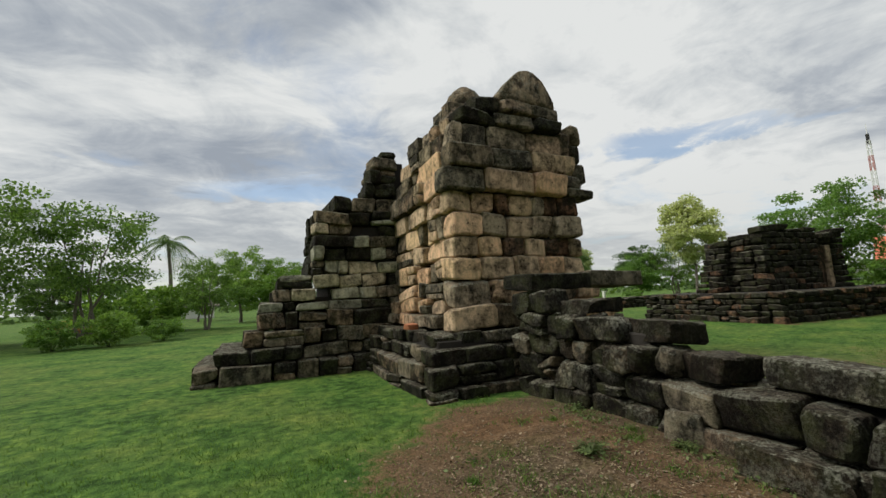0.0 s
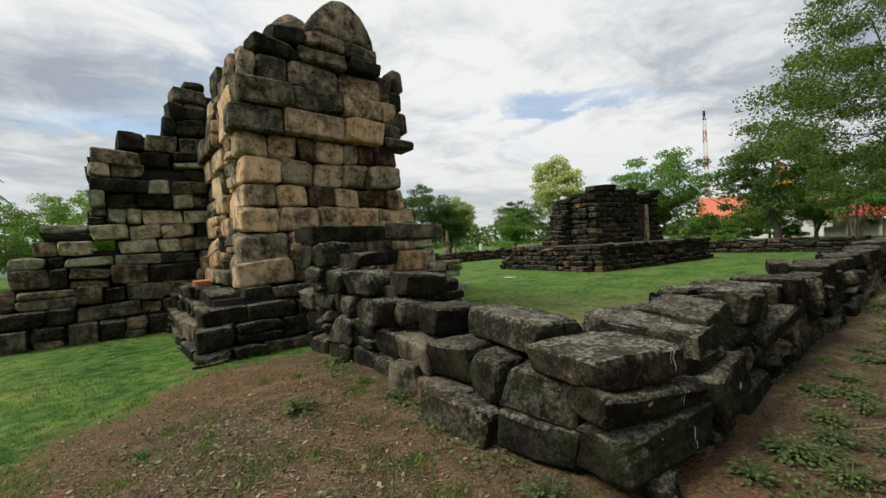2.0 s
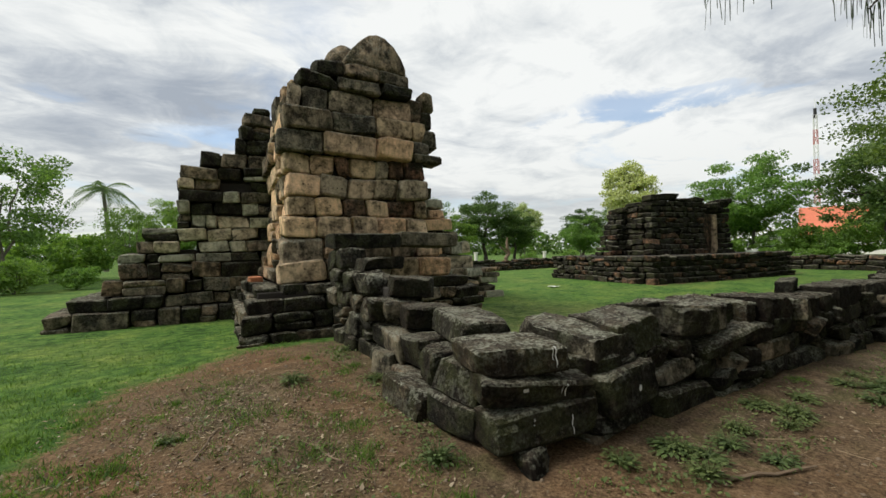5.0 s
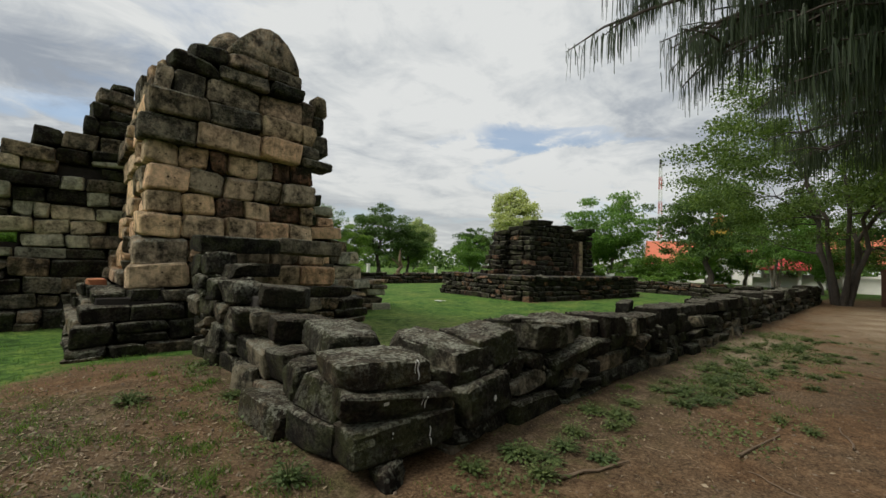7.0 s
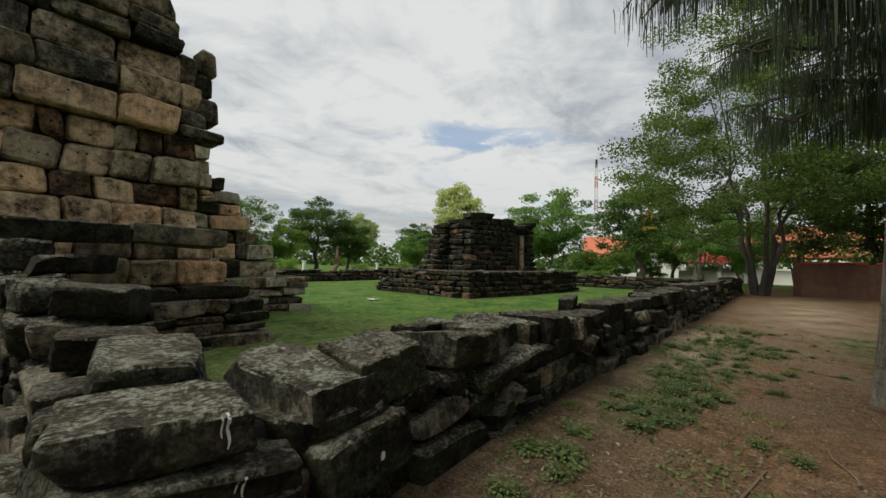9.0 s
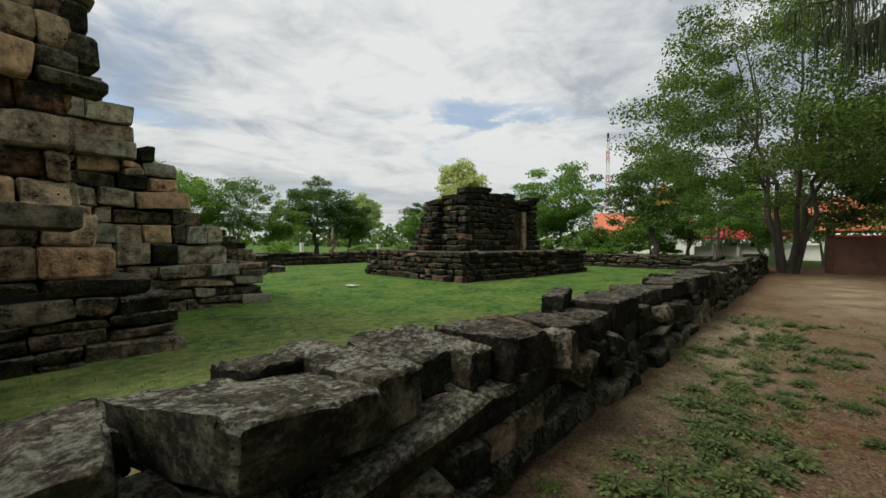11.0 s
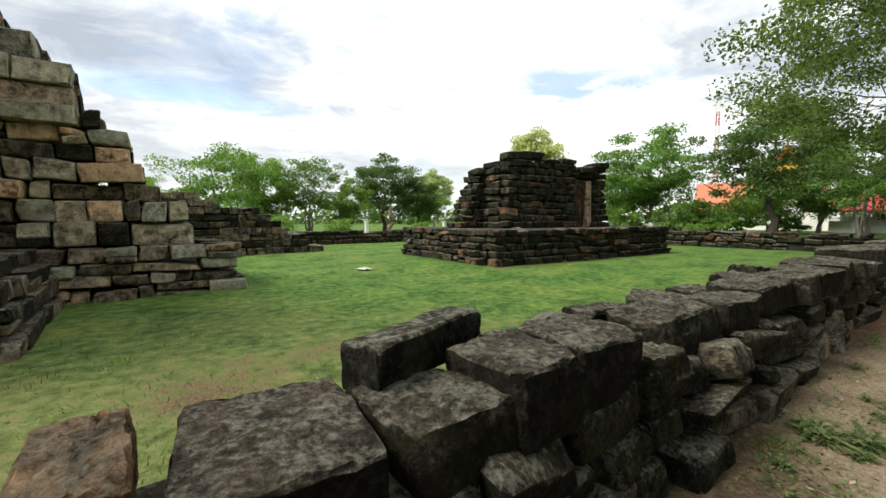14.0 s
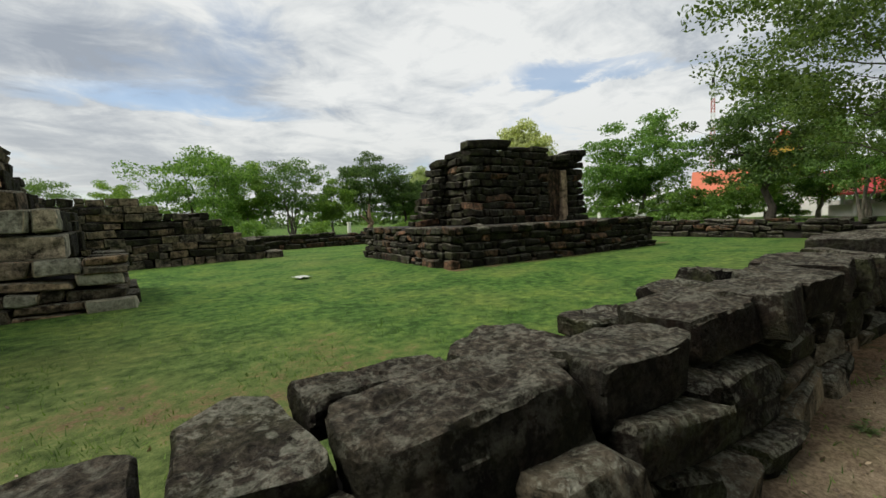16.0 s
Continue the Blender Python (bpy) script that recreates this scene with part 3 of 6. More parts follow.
def bare_earth(x, y):
    x, y = np.asarray(x, float), np.asarray(y, float)
    e = 1.25 - np.sqrt(((x - 3.3) / 2.5) ** 2 + ((y - 1.6) / 3.9) ** 2)
    pile = smooth01(0.5 + 1.0 * (e - 0.27) + 0.16 * wave(x * 3.1, y * 3.1))
    path = smooth01((0.8 - y) / 0.8) * smooth01((y + 9) / 3) * smooth01((x - 0.8) / 1.2) * smooth01((52 - x) / 12)
    patch = 0.27 * np.exp(-((y + 0.55) / 0.45) ** 2) * smooth01((x - 6) / 3) + 0.45 * np.exp(-(((x - 16) / 4.5) ** 2 + ((y + 3.0) / 1.8) ** 2))
    foot = 0.75 * np.exp(-((y - 0.4) / 0.35) ** 2) * (x > 4)
    inner = 0.40 * np.exp(-((y - 3.4) / 2.6) ** 2) * smooth01((x - 5) / 1) * smooth01((17 - x) / 5)
    rim = 0.45 * np.exp(-((y - 8.5) / 0.4) ** 2) * ((x > 18) & (x < 31)) + 0.3 * np.exp(-((x - 18.2) / 0.4) ** 2) * ((y > 8.5) & (y < 16))
    out = np.maximum.reduce([pile, path * 1.0 - patch * path, foot, inner, rim])
    hide = (x > 4.2) & (y > 1.2)
    return np.where(hide, np.maximum(inner, rim), out)


def steps_to(lo, hi, near_lo, near_hi, fine):
    mid = np.arange(near_lo, near_hi + fine / 2, fine)
    left, right, s = [], [], fine
    p = near_lo
    while p > lo:
        s *= 1.35
        p -= s
        left.append(p)
    s, p = fine, near_hi
    while p < hi:
        s *= 1.35
        p += s
        right.append(p)
    return np.concatenate([left[::-1], mid, right])


def build_ground():
    xs, ys = steps_to(-2500, 2500, -9, 24, 0.16), steps_to(-2500, 2500, -7, 16, 0.16)
    gx, gy = np.meshgrid(xs, ys)
    z = ground_z(gx, gy)
    nx, ny = len(xs), len(ys)
    v = np.stack([gx.ravel(), gy.ravel(), z.ravel()], 1)
    i = np.arange((nx - 1) * (ny - 1))
    a = i // (nx - 1) * nx + i % (nx - 1)
    f = np.stack([a, a + 1, a + nx + 1, a + nx], 1)
    me = quads("ground", v, f, GROUND)
    att = me.attributes.new("bare", "FLOAT", "POINT")
    att.data.foreach_set("value", bare_earth(gx, gy).ravel().astype(np.float32))
    humus = np.maximum(np.exp(-(((gx - 2.45) / 0.8) ** 2 + ((gy - 2.95) / 1.0) ** 4)), 0.9 * np.exp(-(((gx - 2.95) / 0.5) ** 2 + ((gy - 1.4) / 1.0) ** 2)))
    parched = np.exp(-((gy - 2.6) / 3.6) ** 2) * smooth01((gx - 4.8) / 0.6) * smooth01((15 - gx) / 6)
    humus = np.maximum(humus, 0.95 * np.exp(-((gy + 0.05) / 0.55) ** 2) * smooth01((gx - 4.5) / 1.0) * smooth01((17 - gx) / 3))
    humus = np.maximum(humus, 0.8 * np.exp(-(((gx - 4.0) / 0.35) ** 2)) * (gy > 0.2))
    # nearer blob: pale soil brightened further to offset the wall's shadow on the path
    lit_sand = np.maximum(np.exp(-(((gx - 24) / 8.0) ** 2 + ((gy + 2.2) / 1.5) ** 2)), 0.95 * np.exp(-(((gx - 14.0) / 3.2) ** 2 + ((gy + 0.3) / 0.7) ** 2)))
    for key, field in (("humus", humus), ("lit_sand", lit_sand), ("parched", parched)):
        me.attributes.new(key, "FLOAT", "POINT").data.foreach_set("value", field.ravel().astype(np.float32))
    tagged(new("ground", me), "mown green lawn with worn patches of reddish bare earth", "ground", "", "structure")


def quads(name, v, f, mat, smooth=True):
    """A mesh from arrays of vertices and equal-sided faces."""
    me = bpy.data.meshes.new(name)
    f = np.asarray(f, np.int32)
    me.vertices.add(len(v))
    me.vertices.foreach_set("co", np.asarray(v, np.float32).ravel())
    me.loops.add(f.size)
    me.loops.foreach_set("vertex_index", f.ravel())
    me.polygons.add(len(f))
    me.polygons.foreach_set("loop_start", np.arange(0, f.size, f.shape[1], dtype=np.int32))
    if smooth:
        me.polygons.foreach_set("use_smooth", np.ones(len(f), bool))
    me.materials.append(mat)
    me.update(calc_edges=True)
    me.validate()
    return me


build_ground()


# ---- gate tower ----
def build_tower():
    ob = core("gate_tower", [(3.9, 6.3, 7.05, 10.6, 0.0, 5.2), (4.4, 6.0, 7.05, 9.6, 4.9, 5.5), (2.9, 7.45, 6.35, 10.4, 0.0, 0.9), (1.75, 8.3, 10.6, 13.0, 0, 3.6), (1.9, 3.9, 10.72, 13.0, 3.5, 4.36), (3.0, 3.9, 10.7, 11.6, 4.3, 5.5), (0.5, 9.3, 10.6, 13.0, 0, 1.8), (-0.6, 10.5, 10.2, 13.0, 0.0, 0.6)],
              "ruined gate tower of dark weathered sandstone blocks with tan patches", "tower", "")
    m = Masonry(ob, (0, 0, 0), "block", 3)
    dk, gy = ("dark", "dark", "grey"), ("pale", "pale", "grey", "tan", "grey")
    # the stepped plinth
    for z0, z1, x0, x1, y in ((0.0, 0.19, 2.56, 7.85, 5.90), (0.19, 0.52, 2.62, 7.78, 6.02), (0.52, 0.80, 2.70, 7.7, 6.12), (0.80, 1.03, 2.84, 7.5, 6.3)):
        m.course("x", x0, x1, y, 1, 0.5, z0 - (0.1 if z0 == 0 else 0), z1, dk, 0.7, push=0.09, first=0, n=6, rough=0.017, bevel=0.026, wobble=1.8)
        m.course("y", y + 0.5, 10.2, x0, 1, 0.5, z0 - (0.1 if z0 == 0 else 0), z1, dk, 0.7, push=0.08, first=0, rough=0.016, bevel=0.026, wobble=1.8)
        m.course("y", y + 0.5, 10.2, x1, -1, 0.5, z0 - (0.1 if z0 == 0 else 0), z1, dk, 0.7, push=0.05, first=2)
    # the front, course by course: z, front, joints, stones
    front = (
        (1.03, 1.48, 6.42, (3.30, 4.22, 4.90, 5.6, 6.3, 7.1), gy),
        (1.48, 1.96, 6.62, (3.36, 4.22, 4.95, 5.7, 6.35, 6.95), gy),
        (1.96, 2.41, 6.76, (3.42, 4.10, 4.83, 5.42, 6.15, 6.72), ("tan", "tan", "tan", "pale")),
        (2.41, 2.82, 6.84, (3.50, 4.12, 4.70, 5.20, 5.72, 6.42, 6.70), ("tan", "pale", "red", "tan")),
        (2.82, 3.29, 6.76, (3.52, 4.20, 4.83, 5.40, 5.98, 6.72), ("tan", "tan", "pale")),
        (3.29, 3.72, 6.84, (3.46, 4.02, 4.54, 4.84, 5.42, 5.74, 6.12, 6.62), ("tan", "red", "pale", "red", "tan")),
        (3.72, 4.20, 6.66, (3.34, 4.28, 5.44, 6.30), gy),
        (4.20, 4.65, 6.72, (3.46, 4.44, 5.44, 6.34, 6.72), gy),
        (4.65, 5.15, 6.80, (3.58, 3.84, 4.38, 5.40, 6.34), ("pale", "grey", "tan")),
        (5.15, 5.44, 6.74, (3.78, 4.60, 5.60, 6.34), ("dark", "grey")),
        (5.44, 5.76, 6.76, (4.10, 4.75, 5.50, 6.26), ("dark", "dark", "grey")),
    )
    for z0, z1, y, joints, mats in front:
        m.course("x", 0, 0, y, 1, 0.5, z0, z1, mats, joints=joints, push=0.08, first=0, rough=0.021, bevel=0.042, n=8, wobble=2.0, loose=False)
    # the right-hand ends that stand proud
    m.block(6.32, 7.08, 6.70, 7.2, 3.70, 3.90, "grey", (0, 1, 0), 0.05, 0.01, 5)
    m.block(6.30, 6.75, 6.72, 7.2, 3.90, 4.20, "grey", (0, 0, 0), 0.04, 0.01, 5)
    m.block(6.62, 7.00, 6.80, 7.3, 4.04, 4.52, "grey", (0, -3, 2), 0.06, 0.012, 5)
    m.block(6.66, 6.95, 6.82, 7.3, 4.98, 5.46, "grey", (0, -3, 3), 0.07, 0.012, 5)
    m.block(6.60, 6.88, 6.82, 7.3, 4.54, 4.96, "dark", (0, 2, 0), 0.06, 0.012, 5)
    m.block(6.30, 6.62, 6.84, 7.3, 4.66, 5.2, "grey", (0, 2, 0), 0.04, 0.012, 5)
    # the sides
    sides = ((1.03, 1.30, 3.26), (1.30, 1.62, 3.38), (1.62, 1.96, 3.44), (1.96, 2.41, 3.46), (2.41, 2.82, 3.52), (2.82, 3.29, 3.54), (3.29, 3.72, 3.48), (3.72, 4.20, 3.36), (4.20, 4.65, 3.48), (4.65, 5.05, 3.56), (5.05, 5.42, 3.62))
    for z0, z1, x in sides:
        back = 10.35 if z0 < 4.6 else 9.9 if z0 < 5.0 else 9.6
        m.course("y", 7.24, back, x, 1, 0.45, z0, z1, ("tan", "pale", "grey") if z0 < 3.7 else gy, 0.55, push=0.11, first=0, rough=0.015, bevel=0.026, n=5, wobble=1.8)
        m.course("y", 7.24, back, 10.2 - x, -1, 0.45, z0, z1, ("mossy", "mossy", "pale", "tan") if z0 < 3.7 else gy, 0.55, push=0.11, first=1, rough=0.015, bevel=0.026, wobble=1.8)
    m.course("x", 3.95, 6.2, 8.3, -1, 1.0, 5.38, 5.74, dk, 0.8, first=1)
    # the left-hand and right-hand wings, stepped back as they rise
    left = ((-0.10, 0.39, -1.15, 9.95), (0.39, 0.70, -0.75, 10.05), (0.70, 1.07, -0.20, 10.15), (1.07, 1.48, 0.10, 10.28), (1.48, 1.72, 0.12, 10.32), (1.72, 2.02, 0.45, 10.33), (2.02, 2.36, 0.62, 10.33), (2.36, 2.72, 1.33, 10.35), (2.72, 3.05, 1.34, 10.33), (3.05, 3.36, 1.36, 10.36), (3.36, 3.66, 1.36, 10.33), (3.66, 3.98, 1.42, 10.33), (3.98, 4.38, 1.88, 10.33))
    for i, (z0, z1, x0, y) in enumerate(left):
        mats = ("mossy", "mossy", "grey", "dark") if 1.4 < z0 < 3.9 else ("grey", "grey", "dark")
        m.course("x", x0, 3.6, y, 1, 0.6, z0, z1, mats, 0.55, push=0.12, skip=0.05 if 1.5 < z0 < 3.4 else 0.0, wobble=2.2, rough=0.017, bevel=0.028, n=5, first=0 if i < 13 else 1)
        m.course("y", y + 0.6, 12.9, x0, 1, 0.6, z0, z1, ("dark",), 0.7, push=0.05, first=3)
    for z0, z1, x0, x1 in ((4.38, 4.80, 2.70, 3.6), (4.80, 5.20, 2.80, 3.6), (5.20, 5.52, 2.92, 3.6), (5.52, 5.76, 3.14, 3.62)):
        m.course("x", x0, x1, 10.33, 1, 0.7, z0, z1, dk, 0.45, push=0.07, first=0, rough=0.02, bevel=0.04, n=6, wobble=2.5)
        m.course("x", x0 + 0.1, x1, 11.05, 1, 0.7, z0, z1, dk, 0.7, push=0.05, first=3)
    right = ((-0.10, 0.22, 11.0, 9.60), (0.22, 0.46, 10.84, 9.72), (0.46, 0.70, 10.78, 9.78), (0.70, 1.02, 10.88, 9.74), (1.02, 1.50, 10.02, 9.92), (1.50, 1.94, 9.95, 9.97), (1.94, 2.30, 9.45, 10.05), (2.30, 2.70, 9.16, 10.1), (2.70, 3.02, 8.98, 10.15), (3.02, 3.34, 8.98, 10.15), (3.34, 3.70, 8.52, 10.15), (3.70, 4.10, 8.17, 10.2), (4.10, 4.54, 8.14, 10.2), (4.54, 5.08, 7.65, 10.25), (5.08, 5.45, 7.2, 10.3))
    for i, (z0, z1, x1, y) in enumerate(right):
        m.course("x", 6.75, x1, y, 1, 0.6, z0, z1, ("mossy", "grey", "grey", "mossy", "mossy", "tan", "dark") if 1.0 < z0 < 3.4 else ("mossy", "pale", "grey"), 0.58, push=0.12, first=1, wobble=2.0, rough=0.016, bevel=0.026, n=5)
        m.course("y", y + 0.6, 12.9, x1, -1, 0.6, z0, z1, dk, 0.7, push=0.05, first=2)
    for z0, z1, w in ((5.40, 5.80, 0.95), (5.80, 6.20, 0.85), (6.20, 6.55, 0.75), (6.55, 6.92, 0.66)):
        m.course("x", 5.42 - w, 5.42 + w, 9.3, 1, 0.5, z0, z1, gy, 0.6, first=1)
        m.course("x", 5.42 - w, 5.42 + w, 9.82, 1, 0.5, z0, z1, dk, 0.6, first=2)
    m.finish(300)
    # the gabled capstone and the rounded stone behind it
    cap_stone(ob, (5.49, 7.04, 5.75), 1.46, 0.5, 0.80)
    dome_stone(ob, (5.56, 9.8, 6.92), 0.58, 0.70)


def cap_stone(ob, at, width, depth, height):
    bm = bmesh.new()
    prof = [(-0.5, 0.0), (-0.49, 0.16), (-0.38, 0.43), (-0.23, 0.75), (-0.10, 0.95), (0.03, 1.0), (0.16, 0.95), (0.30, 0.75), (0.43, 0.45), (0.5, 0.18), (0.5, 0.0)]
    rows = []
    for y in (-0.5, -0.4, 0.0, 0.4, 0.5):
        k = 0.96 if abs(y) == 0.5 else 1.0
        rows.append([bm.verts.new((px * width * k + rng.gauss(0, 0.01), y * depth, pz * height * k + rng.gauss(0, 0.01))) for px, pz in prof])
    for r0, r1 in zip(rows[:-1], rows[1:]):
        for i in range(len(prof)):
            j = (i + 1) % len(prof)
            bm.faces.new((r0[i], r0[j], r1[j], r1[i]))
    bm.faces.new(rows[0][::-1])
    bm.faces.new(rows[-1])
    bmesh.ops.recalc_face_normals(bm, faces=bm.faces[:])
    for f in bm.faces:
        f.smooth = True
    part("capstone", bm, STONES["grey"], ob, "gabled grey capstone", at)


def dome_stone(ob, at, r, h):
    bm = bmesh.new()
    bmesh.ops.create_uvsphere(bm, u_segments=18, v_segments=10, radius=1.0)
    for v in bm.verts:
        k = 1 + 0.05 * noise.noise(v.co * 2)
        v.co = Vector((v.co.x * r * k, v.co.y * r * 0.8 * k, max(v.co.z, -0.1) * h * k))
    for f in bm.faces:
        f.smooth = True
    part("rounded_stone", bm, STONES["grey"], ob, "rounded mossy top stone", at)


build_tower()


def streaks(wall):
    """Dried white streaks that run down the corner stones."""
    verts, faces = [], []
    for ob in wall.children:
        c = ob.matrix_basis.translation
        if ob.get("kind") != "stuff" and c.x < 6.2 and c.y < 1.2:
            b = len(verts)
            verts += [ob.matrix_basis @ w.co for w in ob.data.vertices]
            faces += [[b + i for i in q.vertices] for q in ob.data.polygons]
    tree = BVHTree.FromPolygons(verts, faces)
    for x, z, length, width in ((4.60, 0.84, 0.15, 0.016), (4.575, 0.83, 0.09, 0.010), (4.66, 0.56, 0.10, 0.014), (4.63, 0.55, 0.06, 0.010), (4.68, 0.33, 0.14, 0.012), (4.36, 0.34, 0.05, 0.012), (4.33, 0.56, 0.035, 0.06), (5.42, 0.44, 0.05, 0.03)):
        pts = []
        for k in range(int(length / 0.01) + 1):
            hit = tree.ray_cast(Vector((x + 0.003 * math.sin(7 * k), -0.5, z - 0.01 * k)), Vector((0, 1, 0)))
            if hit[0] is None or (pts and abs(hit[0].y - pts[-1].y) > 0.05):
                break
            pts.append(hit[0] + hit[1] * 0.003)
        if len(pts) > 2:
            n = len(pts)
            ws = [width * (0.35 + 0.65 * math.sin(math.pi * min(1.0, 0.25 + 0.7 * i / n))) / 2 for i in range(n)]
            v = [q + Vector((d * w, 0, 0)) for q, w in zip(pts, ws) for d in (-1, 1)]
            v += [q + Vector((0, 0.006, 0)) for q in v]
            f = [(2 * i, 2 * i + 1, 2 * i + 3, 2 * i + 2) for i in range(n - 1)]
            f += [tuple(2 * n + j for j in reversed(q)) for q in f]
            part("streak", mesh_from("streak", v, f, [LIME]), None, wall, "dried white streak")


# ---- near enclosure wall: its corner, the west stub, the long south run ----
def build_south_wall():
    ob = core("wall_south", [(4.75, 36.0, 0.62, 1.0, -0.1, 0.66), (4.4, 4.8, 0.75, 5.8, -0.1, 0.6), (4.4, 4.8, 3.4, 5.9, 0.6, 1.1)],
              "low ruined enclosure wall of black lichen-spotted stone blocks", "wall")
    m = Masonry(ob, (0, 0, 0), "stone", 9)
    dk = ("dark", "dark", "dark", "grey")
    # outer and inner facing in three rough courses
    for x0, x1, rank, n in ((4.9, 14.0, 0, 6), (14.0, 24.0, 1, 4), (24.0, 36.0, 3, 4)):
        for z0, z1, y in ((-0.12, 0.24, 0.36), (0.24, 0.46, 0.44), (0.46, 0.70, 0.42)):
            m.course("x", x0, x1, y, 1, 0.42, z0, z1, dk, 0.5, push=0.07, first=rank, rough=0.028, bevel=0.03, n=n, wobble=2.4, skip=0.03)
        for z0, z1, y in ((-0.12, 0.35, 1.18), (0.35, 0.70, 1.14)):
            m.course("x", x0 + 0.1, x1, y, -1, 0.38, z0, z1, dk, 0.6, push=0.05, first=2, rough=0.025, bevel=0.025, n=4, wobble=2)
    # capping slabs of the long run, one by one: x0, x1, y0, y1, top, thickness, stone, tilt
    def cap(x0, x1, y0, y1, top, thick, mat="slab", tilt=(0, 0, 0), broken=5, rough=0.014):
        m.block(x0, x1, y0, y1, top - thick, top, mat, tilt, 0.016, rough, 12, 0, "", broken)

    cap(4.96, 5.52, 0.38, 1.34, 0.87, 0.24, "lichen", (5, -1, 8))
    cap(5.46, 6.04, 0.40, 1.12, 0.94, 0.28, "dark", (2, -4, -6))
    cap(5.60, 6.16, 1.00, 1.34, 0.86, 0.20, "dark", (0, 2, 4))
    cap(6.06, 6.98, 0.42, 1.24, 0.92, 0.26, "lichen", (-3, 3, 3), 6)
    cap(6.92, 7.27, 0.50, 1.50, 0.93, 0.27, "lichen", (1, 1, 3))
    cap(6.60, 6.95, 1.10, 1.48, 0.92, 0.26, "slab", (1, 0, -3), 3)
    cap(7.36, 7.72, 0.66, 1.36, 0.92, 0.27, "dark", (2, -2, -3), 4)
    cap(7.30, 7.70, 0.48, 1.20, 0.68, 0.30, "dark", (6, -4, 8), 4)
    cap(7.70, 7.97, 0.52, 1.28, 0.93, 0.25, "lichen", (1, 1, -2), 3)
    cap(7.97, 8.57, 0.42, 1.06, 0.95, 0.28, "red_slab", (2, 2, -2), 4)
    cap(8.56, 8.92, 0.32, 0.70, 0.88, 0.26, "lichen", (-5, 4, 8), 5)
    cap(8.63, 8.88, 0.72, 1.15, 0.90, 0.18, "ochre", (0, 4, -4), 2)
    cap(8.97, 9.54, 0.47, 1.12, 0.88, 0.26, "slab", (2, 0, -4), 5, 0.01)
    cap(9.55, 10.00, 0.46, 0.92, 0.88, 0.24, "slab", (0, -2, 4), 3, 0.01)
    cap(9.99, 10.46, 0.44, 0.89, 0.97, 0.31, "slab", (-1, 0, 0), 3)
    cap(10.46, 10.95, 0.48, 0.93, 0.97, 0.30, "slab", (-1, 1, -2), 4)
    cap(10.44, 10.92, 0.93, 1.18, 0.88, 0.20, "dark", (2, 1, 3), 3)
    cap(11.00, 11.40, 0.44, 0.78, 0.79, 0.20, "dark", (-4, 2, 3), 3)
    cap(11.02, 11.41, 0.76, 1.34, 0.86, 0.20, "dark", (2, -2, -6), 5, 0.01)
    cap(11.40, 12.04, 1.08, 1.33, 0.87, 0.16, "slab", (4, 1, -1), 4)
    cap(11.40, 12.24, 0.58, 0.99, 0.91, 0.27, "slab", (-2, -2, -5), 6)
    cap(12.04, 12.56, 0.72, 1.31, 0.90, 0.22, "slab", (2, 1, 8), 6)
    cap(12.30, 13.02, 0.50, 0.92, 0.91, 0.24, "slab", (-2, 1, -6), 6)
    cap(12.98, 13.56, 0.97, 1.30, 0.86, 0.13, "dark", (2, 1, -10), 5)
    cap(13.08, 13.82, 0.52, 0.98, 0.95, 0.24, "slab", (-1, -2, -8), 6)
    cap(13.72, 14.44, 0.90, 1.24, 0.93, 0.17, "dark", (3, 2, 6), 5)
    cap(13.70, 14.34, 0.38, 0.86, 0.98, 0.26, "slab", (-3, 3, 6), 5)
    cap(14.36, 15.02, 0.34, 0.88, 0.99, 0.26, "slab", (-2, -2, -8), 5)
    cap(14.62, 15.26, 0.92, 1.34, 0.95, 0.18, "dark", (2, 3, -5), 5)
    cap(15.04, 15.74, 0.34, 0.96, 1.02, 0.28, "slab", (2, -3, 5), 5)
    x = 15.78
    while x < 35.8:
        w = m.rnd.uniform(0.45, 1.1)
        m.block(x, x + w, m.rnd.uniform(0.28, 0.46), m.rnd.uniform(0.85, 1.22), 0.70, m.rnd.uniform(0.86, 1.06), m.rnd.choice(("dark", "dark", "slab")), (m.rnd.gauss(0, 4), m.rnd.gauss(0, 3.5), m.rnd.gauss(0, 6)), 0.025, 0.02, 6, 1, "", 4)
        x += w + m.rnd.uniform(0.0, 0.08)
    # the corner
    m.block(4.06, 4.80, 0.44, 1.10, 0.63, 0.84, "lichen", (1, 1, -15), 0.026, 0.021, 9, 0)
    m.block(4.06, 5.00, 0.38, 0.82, 0.40, 0.62, "dark", (2, 3, -13), 0.026, 0.021, 8, 0)
    m.block(4.06, 4.98, 0.32, 0.78, 0.12, 0.39, "dark", (-2, -3, -12), 0.026, 0.023, 8, 0)
    m.block(5.02, 5.66, 0.24, 0.80, 0.22, 0.56, "dark", (-3, -3, 6), 0.03, 0.022, 9, 0)
    m.block(4.10, 4.62, 0.80, 1.42, 0.34, 0.62, "dark", (0, 0, 4), 0.026, 0.021, 7, 0)
    m.block(4.02, 4.60, 0.74, 1.40, 0.04, 0.34, "dark", (3, 0, 2), 0.026, 0.023, 7, 0)
    m.block(4.20, 4.46, 0.26, 0.50, -0.06, 0.13, "dark", (0, 0, 20), 0.03, 0.02, 6, 0)
    # the west stub: stones step up towards the tower
    rugged = dict(push=0.08, first=0, rough=0.022, bevel=0.03, n=7, wobble=3.0)
    west = ("dark", "dark", "grey", "lichen", "dark")
